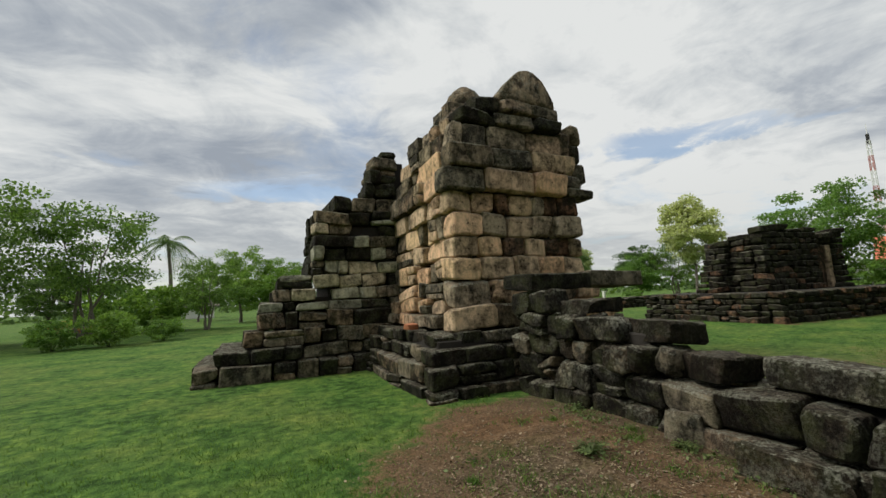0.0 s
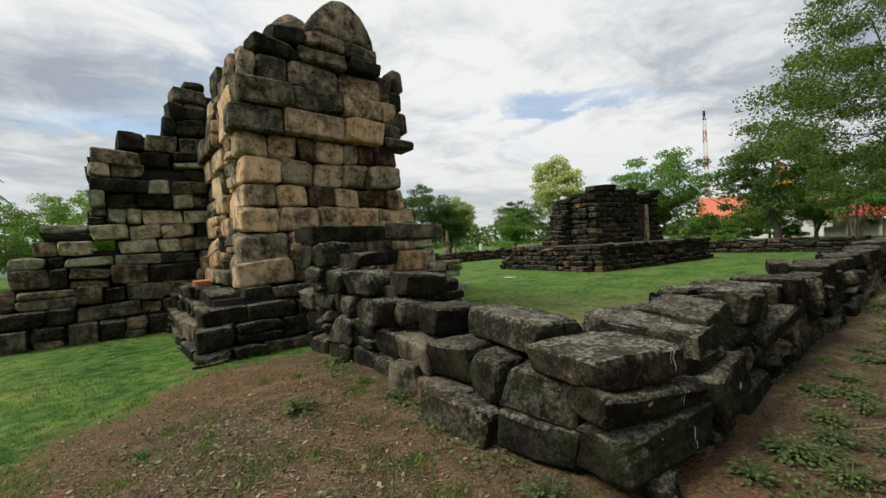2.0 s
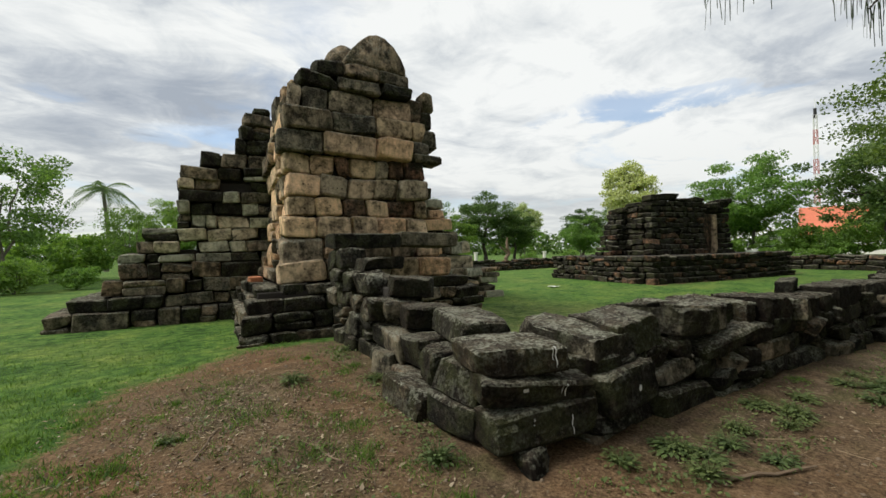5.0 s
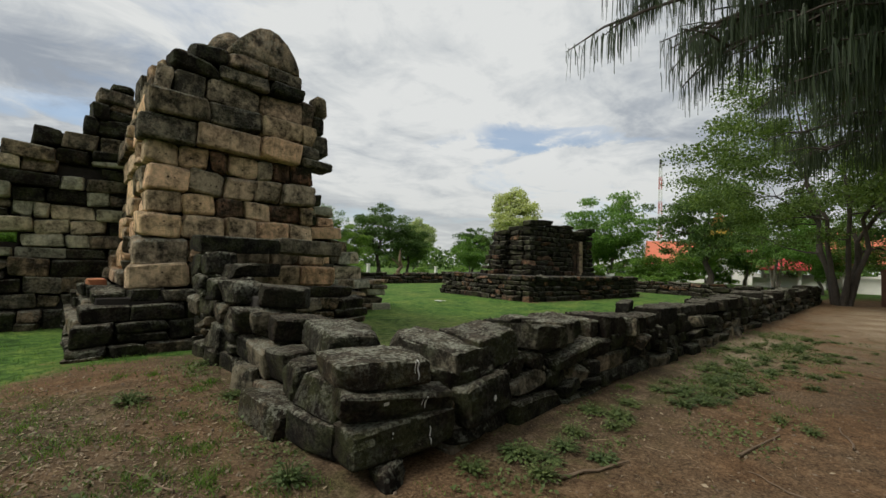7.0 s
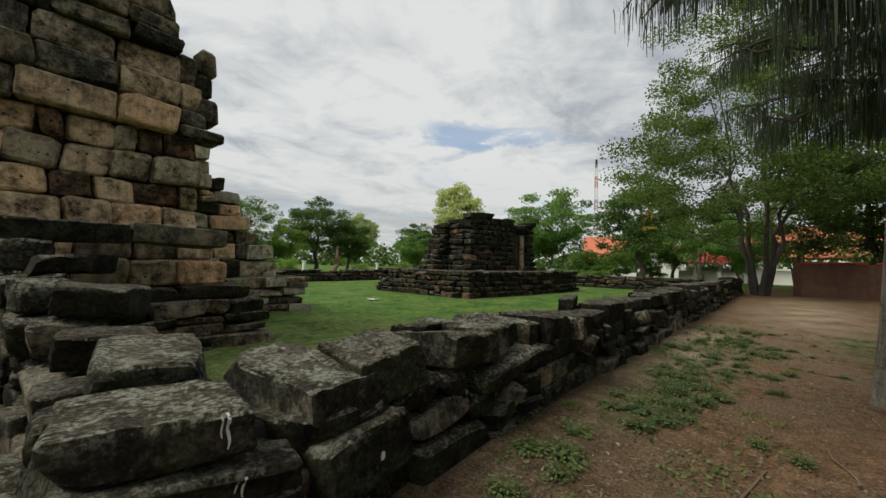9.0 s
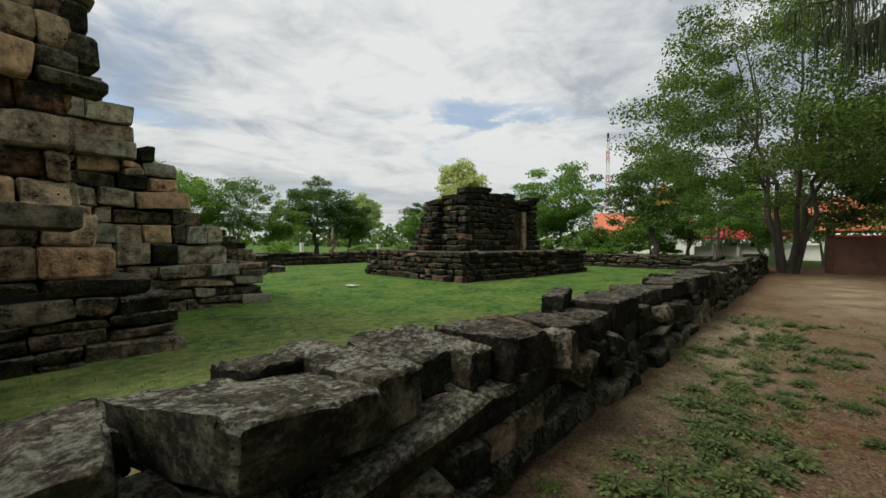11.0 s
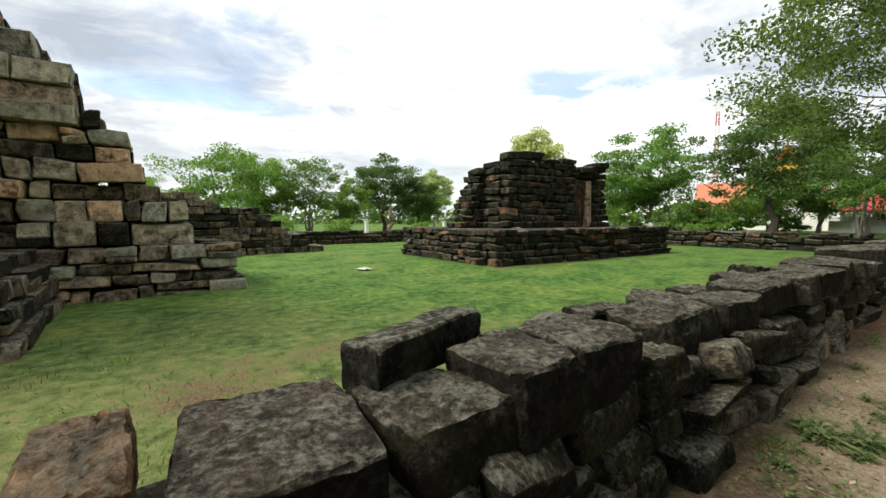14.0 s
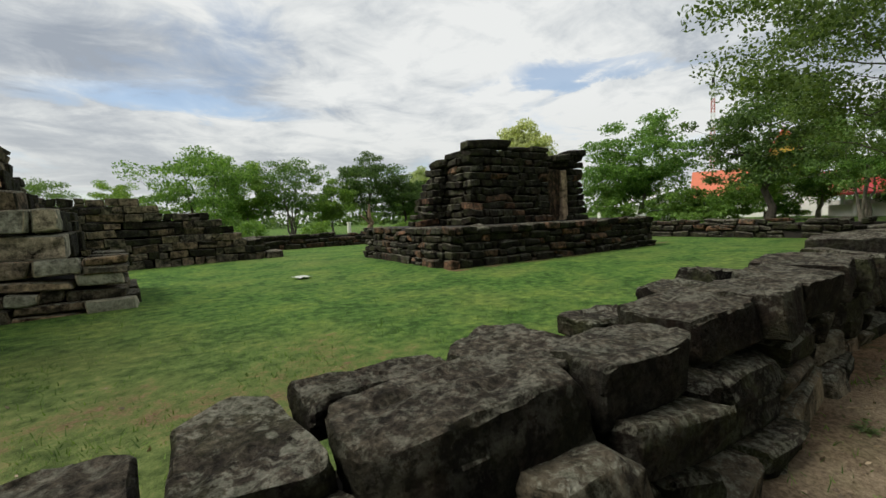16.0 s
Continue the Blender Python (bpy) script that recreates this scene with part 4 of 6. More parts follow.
    m.course("y", 1.40, 5.9, 4.10, 1, 0.5, -0.05, 0.30, west, 0.46, **rugged)
    m.course("y", 1.42, 5.9, 4.16, 1, 0.5, 0.30, 0.66, west, 0.50, **rugged)
    m.course("y", 2.98, 5.9, 4.18, 1, 0.5, 0.66, 0.98, west, 0.44, **rugged)
    m.course("y", 3.70, 5.9, 4.14, 1, 0.5, 0.98, 1.32, west, 0.46, **rugged)
    m.course("y", 4.90, 5.9, 4.12, 1, 0.5, 1.32, 1.68, west, 0.46, **rugged)
    m.block(3.84, 4.42, 1.50, 2.26, -0.02, 0.26, "lichen", (0, 9, 6), 0.026, 0.023, 8, 0, "", 3)
    m.block(4.00, 4.40, 2.70, 3.10, -0.03, 0.36, "grey", (0, 6, 12), 0.03, 0.024, 7, 0, "", 3)
    m.block(4.36, 4.98, 1.16, 2.30, 0.68, 0.93, "lichen", (3, 6, -14), 0.022, 0.016, 11, 0, "", 4)
    m.block(4.30, 4.96, 2.46, 3.00, 0.66, 0.92, "slab", (2, 2, -6), 0.022, 0.016, 10, 0, "", 4)
    m.block(4.40, 5.12, 2.98, 3.98, 0.98, 1.24, "slab", (0, 4, -14), 0.024, 0.018, 10, 0, "", 5)
    m.block(4.22, 5.06, 4.24, 5.05, 1.32, 1.52, "slab", (0, 2, -8), 0.026, 0.02, 10, 0, "", 4)
    m.course("x", 4.08, 6.6, 5.2, 1, 1.0, 1.70, 1.98, ("dark", "dark", "grey"), 0.7, push=0.06, first=0, rough=0.018, n=5)
    m.course("y", 1.2, 5.9, 5.05, -1, 0.4, -0.1, 0.34, dk, 0.6, push=0.06, first=1, rough=0.025, n=4)
    m.course("y", 1.2, 5.9, 5.02, -1, 0.4, 0.34, 0.68, dk, 0.6, push=0.06, first=1, rough=0.025, n=4)
    m.course("y", 3.5, 5.9, 5.00, -1, 0.4, 0.68, 1.06, dk, 0.6, push=0.06, first=1, rough=0.025, n=4)
    m.finish(300)
    streaks(ob)
    # a loose block lying on the capping
    loose = thing("fallen_block", "black rectangular stone block lying on the wall top", "stone block", at=(9.95, 1.03, 0.86), turn=16)
    v, f = stone_shape((0.76, 0.22, 0.20), 0.014, 0.010, 10, np.random.default_rng(5))
    part("block", mesh_from("block", v, f, [STONES["dark"]]), None, loose, at=(0, 0, 0.095), turn=(-4, -2, 0))


build_south_wall()


# ---- shrine on its base ----
def build_shrine():
    stand = pose(18.1, 8.85, 0, 0, 0, -4.5)
    ob = core("shrine_base", [(0.3, 9.9, 0.3, 6.3, 0, 1.12)], "square platform of rough dark laterite blocks in five courses", "platform")
    ob.matrix_basis = stand
    m = Masonry(ob, (0, 0, 0), "block", 21)
    mats = ("red", "dark", "dark", "dark", "slab")
    for i in range(5):
        z0, z1 = (0.24 * i if i else -0.1), 0.24 * (i + 1)
        k = 0.03 * i if i < 4 else 0.02
        m.course("x", k, 10.3 - k, k, 1, 0.5, z0, z1, mats, 0.46, push=0.05, first=0, rough=0.02, bevel=0.04, wobble=1.5)
        m.course("y", 0.5 + k, 6.6 - k, k, 1, 0.5, z0, z1, mats, 0.46, push=0.05, first=0, rough=0.02, bevel=0.04, wobble=1.5)
        m.course("y", 0.5 + k, 6.6 - k, 10.3 - k, -1, 0.5, z0, z1, mats, 0.6, push=0.05, first=4, rough=0.02)
        m.course("x", 0.5 + k, 9.8 - k, 6.6 - k, -1, 0.5, z0, z1, mats, 0.6, push=0.05, first=4, rough=0.02)
    part("floor_slab", box_bm(9.5, 5.9, 0.06, 0.01, (5.1, 3.3, 1.12)), EARTH_CORE, ob)
    m.finish(300)

    sh = core("shrine", [(2.3, 5.7, 2.0, 4.6, 1.16, 3.6), (5.6, 7.7, 2.7, 5.2, 1.16, 3.4), (1.9, 2.6, 3.6, 4.1, 1.16, 3.1)], "roofless shrine of black laterite blocks with two doorways", "shrine", "")
    sh.matrix_basis = stand
    s = Masonry(sh, (0, 0, 0), "block", 22)
    dk = ("dark", "dark", "dark", "dark", "dark", "red")
    for i in range(10):
        z0, z1 = 1.18 + 0.265 * i, 1.18 + 0.265 * (i + 1)
        b = 0.05 * max(0, 3 - i)
        lap = 0.05 * math.sin(2.1 * i)
        look_of = dict(rough=0.022, bevel=0.035, wobble=1.6, push=0.045)
        s.course("x", 2.05 - b + lap, 5.9, 1.7 - b, 1, 0.5, z0, z1, dk, 0.5, first=0, **look_of)
        s.course("y", 2.2 - b, 3.2, 2.05 - b + lap, 1, 0.5, z0, z1, dk, 0.5, first=0, **look_of)
        s.course("x", 7.15 - b + lap, 7.98 + b, 1.72 - b, 1, 0.5, z0, z1, dk, 0.42, first=0, **look_of)
        s.course("y", 2.2, 5.0, 8.0 + b, -1, 0.5, z0, z1, ("dark",), 0.6, first=2, **look_of)
        if z0 > 3.2:
            s.course("x", 6.15 + lap, 7.2, 1.78, 1, 0.6, z0, z1, ("dark",), 0.7, first=0, **look_of)
        if z1 < 3.62:
            left = 0.85 + 0.14 * i + 0.06 * math.sin(3.3 * i)
            s.course("x", left, 2.35, 3.2 - b, 1, 0.5, z0, z1, dk, 0.42, first=0, **look_of)
            s.course("y", 3.7, 4.2, left, 1, 0.5, z0, z1, dk, 0.5, first=1, **look_of)
    # what is left of the cornice: two slabs at the corner, a lower row, a lintel over each doorway
    s.block(1.98, 3.95, 1.62, 2.3, 3.84, 4.12, "dark", (0, -2, 1), 0.05, 0.025, 7, 0, "", 3)
    s.block(3.97, 4.9, 1.68, 2.3, 3.80, 3.97, "dark", (0, 1, 0), 0.04, 0.022, 6, 0, "", 2)
    s.block(4.92, 5.88, 1.66, 2.3, 3.80, 4.0, "dark", (0, 1, 0), 0.04, 0.022, 6, 0, "", 2)
    s.block(6.25, 7.1, 1.66, 2.4, 3.55, 3.82, "dark", (0, -7, 0), 0.05, 0.025, 6, 0, "", 3)
    s.block(7.0, 8.05, 1.64, 2.4, 3.74, 4.0, "dark", (0, -4, 0), 0.05, 0.025, 6, 0, "", 3)
    s.block(1.75, 3.2, 3.1, 3.9, 3.36, 3.62, "dark", (0, -2, 0), 0.04, 0.022, 7, 0, "", 3)
    s.block(2.3, 3.3, 3.05, 3.6, 3.12, 3.36, "dark", (0, 3, 0), 0.04, 0.022, 6, 0, "", 3)
    # pale door jambs
    s.block(2.38, 2.62, 3.12, 3.5, 1.2, 3.12, "pale", (0, 1, 0), 0.03, 0.014, 7, 0)
    s.block(5.92, 6.78, 1.92, 2.5, 1.2, 3.24, "red", (0, 0, 8), 0.03, 0.016, 7, 0)
    s.block(6.80, 7.12, 1.84, 2.4, 1.2, 3.22, "pale", (0, -1, 0), 0.03, 0.014, 7, 0)
    s.finish(300)


build_shrine()


# ---- far enclosure walls and the stepped northern ruin ----
def build_far_walls():
    ob = core("ruin_north", [(5.0, 11.5, 19.5, 21.0, 0, 2.4), (5.0, 14.0, 19.5, 21.0, 0, 1.8), (5, 15.5, 19.5, 21, 0, 0.6)], "stepped ruined wall of grey sandstone blocks", "ruin")
    m = Masonry(ob, (0, 0, 0), "block", 31)
    for i in range(9):
        z0, z1 = 0.3 * i - (0.1 if i == 0 else 0), 0.3 * (i + 1)
        end = (16.5, 15.75, 15.65, 14.8, 14.5, 14.1, 13.6, 11.9, 11.3)[i]
        m.course("x", 5.0, end, 19.2 + 0.03 * i, 1, 0.5, z0, z1, ("grey", "grey", "dark"), 0.55, push=0.06, first=0, rough=0.018)
        m.course("y", 19.6, 21.0, end, -1, 0.5, z0, z1, ("grey", "dark"), 0.6, first=1, rough=0.018)
    m.finish(300)
    for name, axis, a0, a1, face, seed, h in (("wall_north", "x", 13.0, 34.0, 24.2, 32, 0.85), ("wall_east", "y", 1.2, 24.2, 33.9, 33, 0.86)):
        boxes = [(a0, a1, face + 0.15, face + 0.55, -0.1, h - 0.2)] if axis == "x" else [(face + 0.15, face + 0.55, a0, a1, -0.1, h - 0.2)]
        w = core(name, boxes, "low dark stone enclosure wall across the lawn", "wall")
        k = Masonry(w, (0, 0, 0), "stone", seed)
        for z0, z1 in ((-0.1, 0.3), (0.3, 0.58), (0.58, h)):
            k.course(axis, a0, a1, face, 1, 0.7, z0, z1, ("dark", "dark", "red"), 0.55, push=0.06, first=0, rough=0.025, bevel=0.05, wobble=2, skip=0.04 if z1 < h else 0.12)
        k.finish(300)


build_far_walls()


# ---- vegetation ----
def tube(points, radii, seg=7):
    """A tapered tube along points: vertices and quads."""
    pts = [Vector(p) for p in points]
    v, f = [], []
    for i, (p, r) in enumerate(zip(pts, radii)):
        d = (pts[min(i + 1, len(pts) - 1)] - pts[max(i - 1, 0)]).normalized()
        a = d.cross(Vector((0.31, 0.92, 0.17))).normalized()
        b = d.cross(a)
        for k in range(seg):
            t = 2 * math.pi * k / seg
            v.append(p + (a * math.cos(t) + b * math.sin(t)) * r)
    for i in range(len(pts) - 1):
        for k in range(seg):
            j = (k + 1) % seg
            f.append((i * seg + k, i * seg + j, (i + 1) * seg + j, (i + 1) * seg + k))
    return v, f


def join(pieces):
    v, f, n = [], [], 0
    for a, b in pieces:
        v += list(a)
        f += [tuple(i + n for i in q) for q in b]
        n += len(a)
    return v, f


def bent(a, b, gen, bend, steps=4):
    """Points from a to b with a crooked course."""
    a, b = np.array(a, float), np.array(b, float)
    out = [a + (b - a) * t + gen.normal(0, bend, 3) * math.sin(math.pi * t) for t in np.linspace(0, 1, steps + 1)]
    return [tuple(p) for p in out]


def leaf_mesh(name, centres, size, mat, gen, lift=0.6, long=1.7):
    """Many small folded leaves, one quad each."""
    n = len(centres)
    nor = gen.normal(0, 1, (n, 3)) + (0, 0, lift)
    nor /= np.linalg.norm(nor, axis=1, keepdims=True)
    u = np.cross(nor, gen.normal(0, 1, (n, 3)))
    u /= np.linalg.norm(u, axis=1, keepdims=True) + 1e-9
    w = np.cross(nor, u)
    s = (size * gen.uniform(0.55, 1.3, n))[:, None]
    c = np.asarray(centres)
    v = np.stack([c - u * s * long / 2, c + w * s / 2 + nor * s * 0.12, c + u * s * long / 2, c - w * s / 2 + nor * s * 0.12], 1).reshape(-1, 3)
    return quads(name, v, np.arange(4 * n).reshape(-1, 4), mat, False)


def make_tree(label, h, r, bole, thick, leaf_mat, bark, seed, clumps, per, leaf, stems=1, spread=0.9, category="tree", group="trees round the lawn", lean=0.0, gap=0.0, low=1.0, dome=False):
    gen = np.random.default_rng(seed)
    ob = thing("tree", label, category, group)
    hz = (h - bole) / 2
    mid = bole + hz
    d = gen.normal(0, 1, (clumps, 3))
    d /= np.linalg.norm(d, axis=1, keepdims=True)
    rad = gen.uniform(0.25, 1.0, clumps) ** 0.5
    lump = 1 + (0.22 if not dome else 0.04) * np.sin(3 * np.arctan2(d[:, 1], d[:, 0]) + seed) + (0.16 if not dome else 0.03) * np.sin(5 * d[:, 2] + 2 * seed)
    c = d * (rad * lump)[:, None] * (r, r, hz)
    c[:, 2] = np.where(c[:, 2] < 0, c[:, 2] * low, c[:, 2]) + mid
    c[:, 0] += lean * (c[:, 2] - bole) * 0.1
    trunk, limbs, forks = [], [], []
    for s in range(stems):
        a = 2 * math.pi * s / stems + seed
        k = 0 if stems == 1 else 1
        foot = (0.35 * thick * k * 2 * math.cos(a), 0.35 * thick * k * 2 * math.sin(a), -0.15)
        top = (k * r * 0.34 * math.cos(a) + gen.normal(0, 0.2), k * r * 0.34 * math.sin(a) + gen.normal(0, 0.2), h * gen.uniform(0.66, 0.8))
        line = bent(foot, top, gen, thick * 0.9, 7)
        t0 = thick / math.sqrt(stems)
        trunk.append(tube(line, [t0 * (1.35 - 0.35 * min(1, 2 * i)) * (1 - 0.82 * i / 7) for i in range(8)], 10))
        forks += [(np.array(p), t0 * (1 - 0.82 * i / 7)) for i, p in enumerate(line) if p[2] > bole * 0.75]
    order = gen.permutation(clumps)
    nodes = list(forks)
    for q in order[: max(10, clumps // 2)]:
        p = c[q]
        below = [(np.linalg.norm((n - p) * (1, 1, 0.7)), n, w) for n, w in nodes if n[2] < p[2] + 0.2] or [(0, forks[0][0], forks[0][1])]
        _, n, w = min(below, key=lambda b: b[0])
        w1 = min(w * 0.6, thick * 0.32)
        line = bent(n, p, gen, 0.06 * np.linalg.norm(p - n), 4)
        limbs.append(tube(line, [max(0.012, w1 * (1 - 0.8 * i / 4)) for i in range(5)], 5))
        nodes.append((np.array(line[2]), w1 * 0.6))
    v, f = join(trunk + limbs[9:])
    part("trunk", mesh_from("trunk", v, f, [bark]), None, ob)
    for v, f in limbs[:9]:
        part("limb", mesh_from("limb", v, f, [bark]), None, ob)
    size = gen.uniform(0.6, 1.25, clumps) * spread
    ball = gen.normal(0, 1, (clumps * per, 3))
    ball *= (gen.uniform(0.0, 1.0, clumps * per) ** 0.42 / np.linalg.norm(ball, axis=1))[:, None]
    at = np.repeat(c, per, 0) + ball * np.repeat(size, per)[:, None] * (1.25, 1.25, 0.62)
    if gap:
        at = at[gen.uniform(0, 1, len(at)) > gap]
    crown = part("crown", leaf_mesh("crown", at, leaf, leaf_mat, gen), None, ob)
    return ob


TREES = {
    "round": make_tree("broad green tree with a rounded leafy crown", 10, 4.6, 2.0, 0.22, LEAF_FRESH, BARK, 1, 100, 200, 0.155, 1, 1.0),
    "vase": make_tree("slender many-stemmed tree with airy green foliage", 10, 4.4, 2.6, 0.26, LEAF, BARK, 2, 78, 130, 0.15, 4, 1.0),
    "dark": make_tree("dense dark green tree on a thick trunk", 10, 4.4, 2.2, 0.3, LEAF_DARK, BARK_DARK, 3, 95, 190, 0.155, 1, 1.0),
    "yellow": make_tree("tall tree with a domed pale yellow-green crown", 10, 2.9, 3.4, 0.16, LEAF_YELLOW, BARK, 4, 115, 130, 0.17, 1, 0.75, dome=True),
    "bush": make_tree("low leafy green bush", 4, 3.0, 0.1, 0.1, LEAF_FRESH, BARK_DARK, 5, 50, 90, 0.2, 3, 0.8, "bush", "bushes at the edge of the lawn"),
    "wide": make_tree("wide spreading green tree with layered branches", 10, 5.4, 1.4, 0.25, LEAF_FRESH, BARK_DARK, 6, 110, 130, 0.17, 2, 1.05),
}
for kind, ob in TREES.items():
    ob.matrix_basis = pose(-60 - 6 * len(kind), -60, 0)
PLANTED = (
    ("wide", 16.3, 44, 8.6, 0), ("round", 21, 49, 8.3, 40), ("vase", 25.5, 47, 8.8, 90), ("round", 29.5, 45, 7.8, 150), ("dark", 34, 44.5, 9.2, 20), ("dark", 38.5, 44, 7.6, 200),
    ("round", 42, 47, 7.4, 75), ("yellow", 47, 52, 9.0, 30), ("round", 45, 38, 6.8, 280), ("dark", 50, 42, 8.0, 120), ("vase", 52, 38, 8.6, 10),
    ("yellow", 49.5, 33.4, 13.6, 60), ("round", 10, 49, 7.2, 130), ("vase", 4, 52, 7.6, 220), ("round", -1.5, 47, 8.8, 310), ("vase", -3.4, 36, 6.3, 15), ("round", 1.5, 44, 7.6, 190),
    ("vase", -9.8, 33, 9.8, 80), ("vase", -13.5, 29, 10.2, 145), ("dark", -19, 34, 9.0, 35), ("wide", -24, 30, 10.0, 245), ("dark", -16, 46, 6.0, 60), ("round", -6.5, 58, 6.5, 10),
    ("round", 56.4, 23.1, 14.2, 5), ("round", 58.5, 27.5, 10.0, 95), ("dark", 56.4, 11.4, 13.4, 250), ("round", 66, 14.2, 8.0, 130), ("vase", 52.6, 4.9, 9.8, 70), ("round", 61, 9, 9.5, 330), ("dark", 70, 3.5, 9.0, 30),
    ("vase", 47, -2.5, 8.5, 60), ("round", 50, 1.5, 8.0, 170), ("dark", 43, -6, 12.0, 110), ("round", 41, -11, 13.0, 20), ("vase", 36, -17, 12.0, 205), ("wide", 50, -12, 14.0, 160), ("dark", 27, -13, 12.5, 75),
    # unseen trees: southern ones added to help shade the path, western ones beyond
    ("vase", 20, -15, 13, 300), ("dark", 12, -15, 12, 45), ("round", 3, -17, 12, 60), ("dark", -8, -18, 12, 100), ("wide", -20, -9, 11, 210), ("round", -26, 8, 11, 130), ("dark", -27, 20, 10, 10),
)
used = set()
for kind, x, y, h, turn in PLANTED:
    base = TREES[kind]
    m = pose(x, y, 0, 0, 0, turn) @ Matrix.Scale(h / 10, 4)
    if kind not in used:
        used.add(kind)
        base.matrix_basis = m
    else:
        copy_thing(base, m)
SHRUBS = ((-10.5, 42, 4.0, 0), (-6.9, 38, 3.6, 60), (-6.6, 25.5, 1.7, 20), (-4.6, 27, 1.2, 100), (-8.6, 25, 1.4, 200), (30, 31, 1.3, 10), (23, 33, 1.6, 50), (38, 33, 1.4, 90), (63, 12, 2.5, 140), (68, 20, 3.0, 30), (17.5, 31, 1.8, 0), (49, 15, 1.1, 80), (56, 20.2, 3.4, 15), (54, 24.6, 3.2, 170), (60, 17.6, 3.6, 240), (57.5, 14.6, 3.0, 300))
for i, (x, y, h, turn) in enumerate(SHRUBS):
    m = pose(x, y, 0, 0, 0, turn) @ Matrix.Scale(h / 4, 4)
    if i == 0:
        TREES["bush"].matrix_basis = m
    else:
        copy_thing(TREES["bush"], m)

corner_tree = make_tree("large many-trunked tree with spreading feathery foliage by the wall's end", 17, 8.2, 2.6, 0.38, LEAF_SHADE, BARK_DARK, 8, 255, 320, 0.10, 7, 1.1, "tree", "trees round the lawn", low=1.0)
corner_tree.matrix_basis = pose(34.9, -0.5, 0, 0, 0, 40)


def far_woods():
    """The distant line of woods all round."""
    gen = np.random.default_rng(44)
    c = []
    for a in np.arange(0, 360, 0.7):
        d = gen.uniform(120, 190)
        h = gen.uniform(4, 11) * (1.1 if gen.random() < 0.2 else 0.8)
        p = np.array((d * math.cos(radians(a)), d * math.sin(radians(a)), 0))
        n = 60
        c.append(p + gen.normal(0, 1, (n, 3)) * (2.0, 2.0, 0) + np.stack([np.zeros(n), np.zeros(n), gen.uniform(0, h, n)], 1))
    me = leaf_mesh("woods", np.concatenate(c), 1.15, LEAF_DARK, gen, long=1.3)
    tagged(new("woods", me), "distant belt of dark green woods on the horizon", "woods", "", "stuff")


far_woods()


def palm(at, h):
    gen = np.random.default_rng(6)
    ob = thing("palm_tree", "tall coconut palm with a ragged crown of fronds", "palm", at=at)
    line = [(0.25 * math.sin(i * 0.5), 0.1 * i / 8, h * 0.8 * i / 8 - (0.1 if i == 0 else 0)) for i in range(9)]
    v, f = tube(line, [0.30 - 0.016 * i for i in range(9)], 9)
    part("trunk", mesh_from("trunk", v, f, [BARK]), None, ob)
    top = Vector(line[-1])
    for k in range(17):
        a, rise = 2 * math.pi * k / 17 + gen.uniform(-0.15, 0.15), gen.uniform(-0.35, 1.1)
        n = 12
        pts = []
        for i in range(n + 1):
            t = i / n
            pts.append(top + Vector((math.cos(a), math.sin(a), 0)) * 4.3 * t * (1 - 0.15 * max(0, rise) * t) + Vector((0, 0, 3.8 * (rise * t - 0.95 * t * t))))
        vv, ff = tube(pts, [0.035 * (1 - 0.8 * i / n) for i in range(n + 1)], 4)
        vv, ff = list(vv), list(ff)
        side = Vector((-math.sin(a), math.cos(a), 0))
        for i in range(1, n * 3):
            t = i / (n * 3)
            lo = min(int(t * n), n - 1)
            p = pts[lo].lerp(pts[lo + 1], t * n - lo)
            d = (pts[lo + 1] - pts[lo]).normalized()
            for s in (-1, 1):
                q = p + (side * s * 0.85 + d * 0.45 + Vector((0, 0, -0.45))) * (0.95 * math.sin(math.pi * min(1, 0.15 + 0.85 * t)) + 0.1)
                b = len(vv)
                vv += [p - d * 0.05, p + d * 0.05, q]
                ff.append((b, b + 1, b + 2))
        part("frond", mesh_from("frond", vv, ff, [LEAF_DARK], smooth=False), None, ob)


palm((-10.8, 65.0, 0), 13.2)


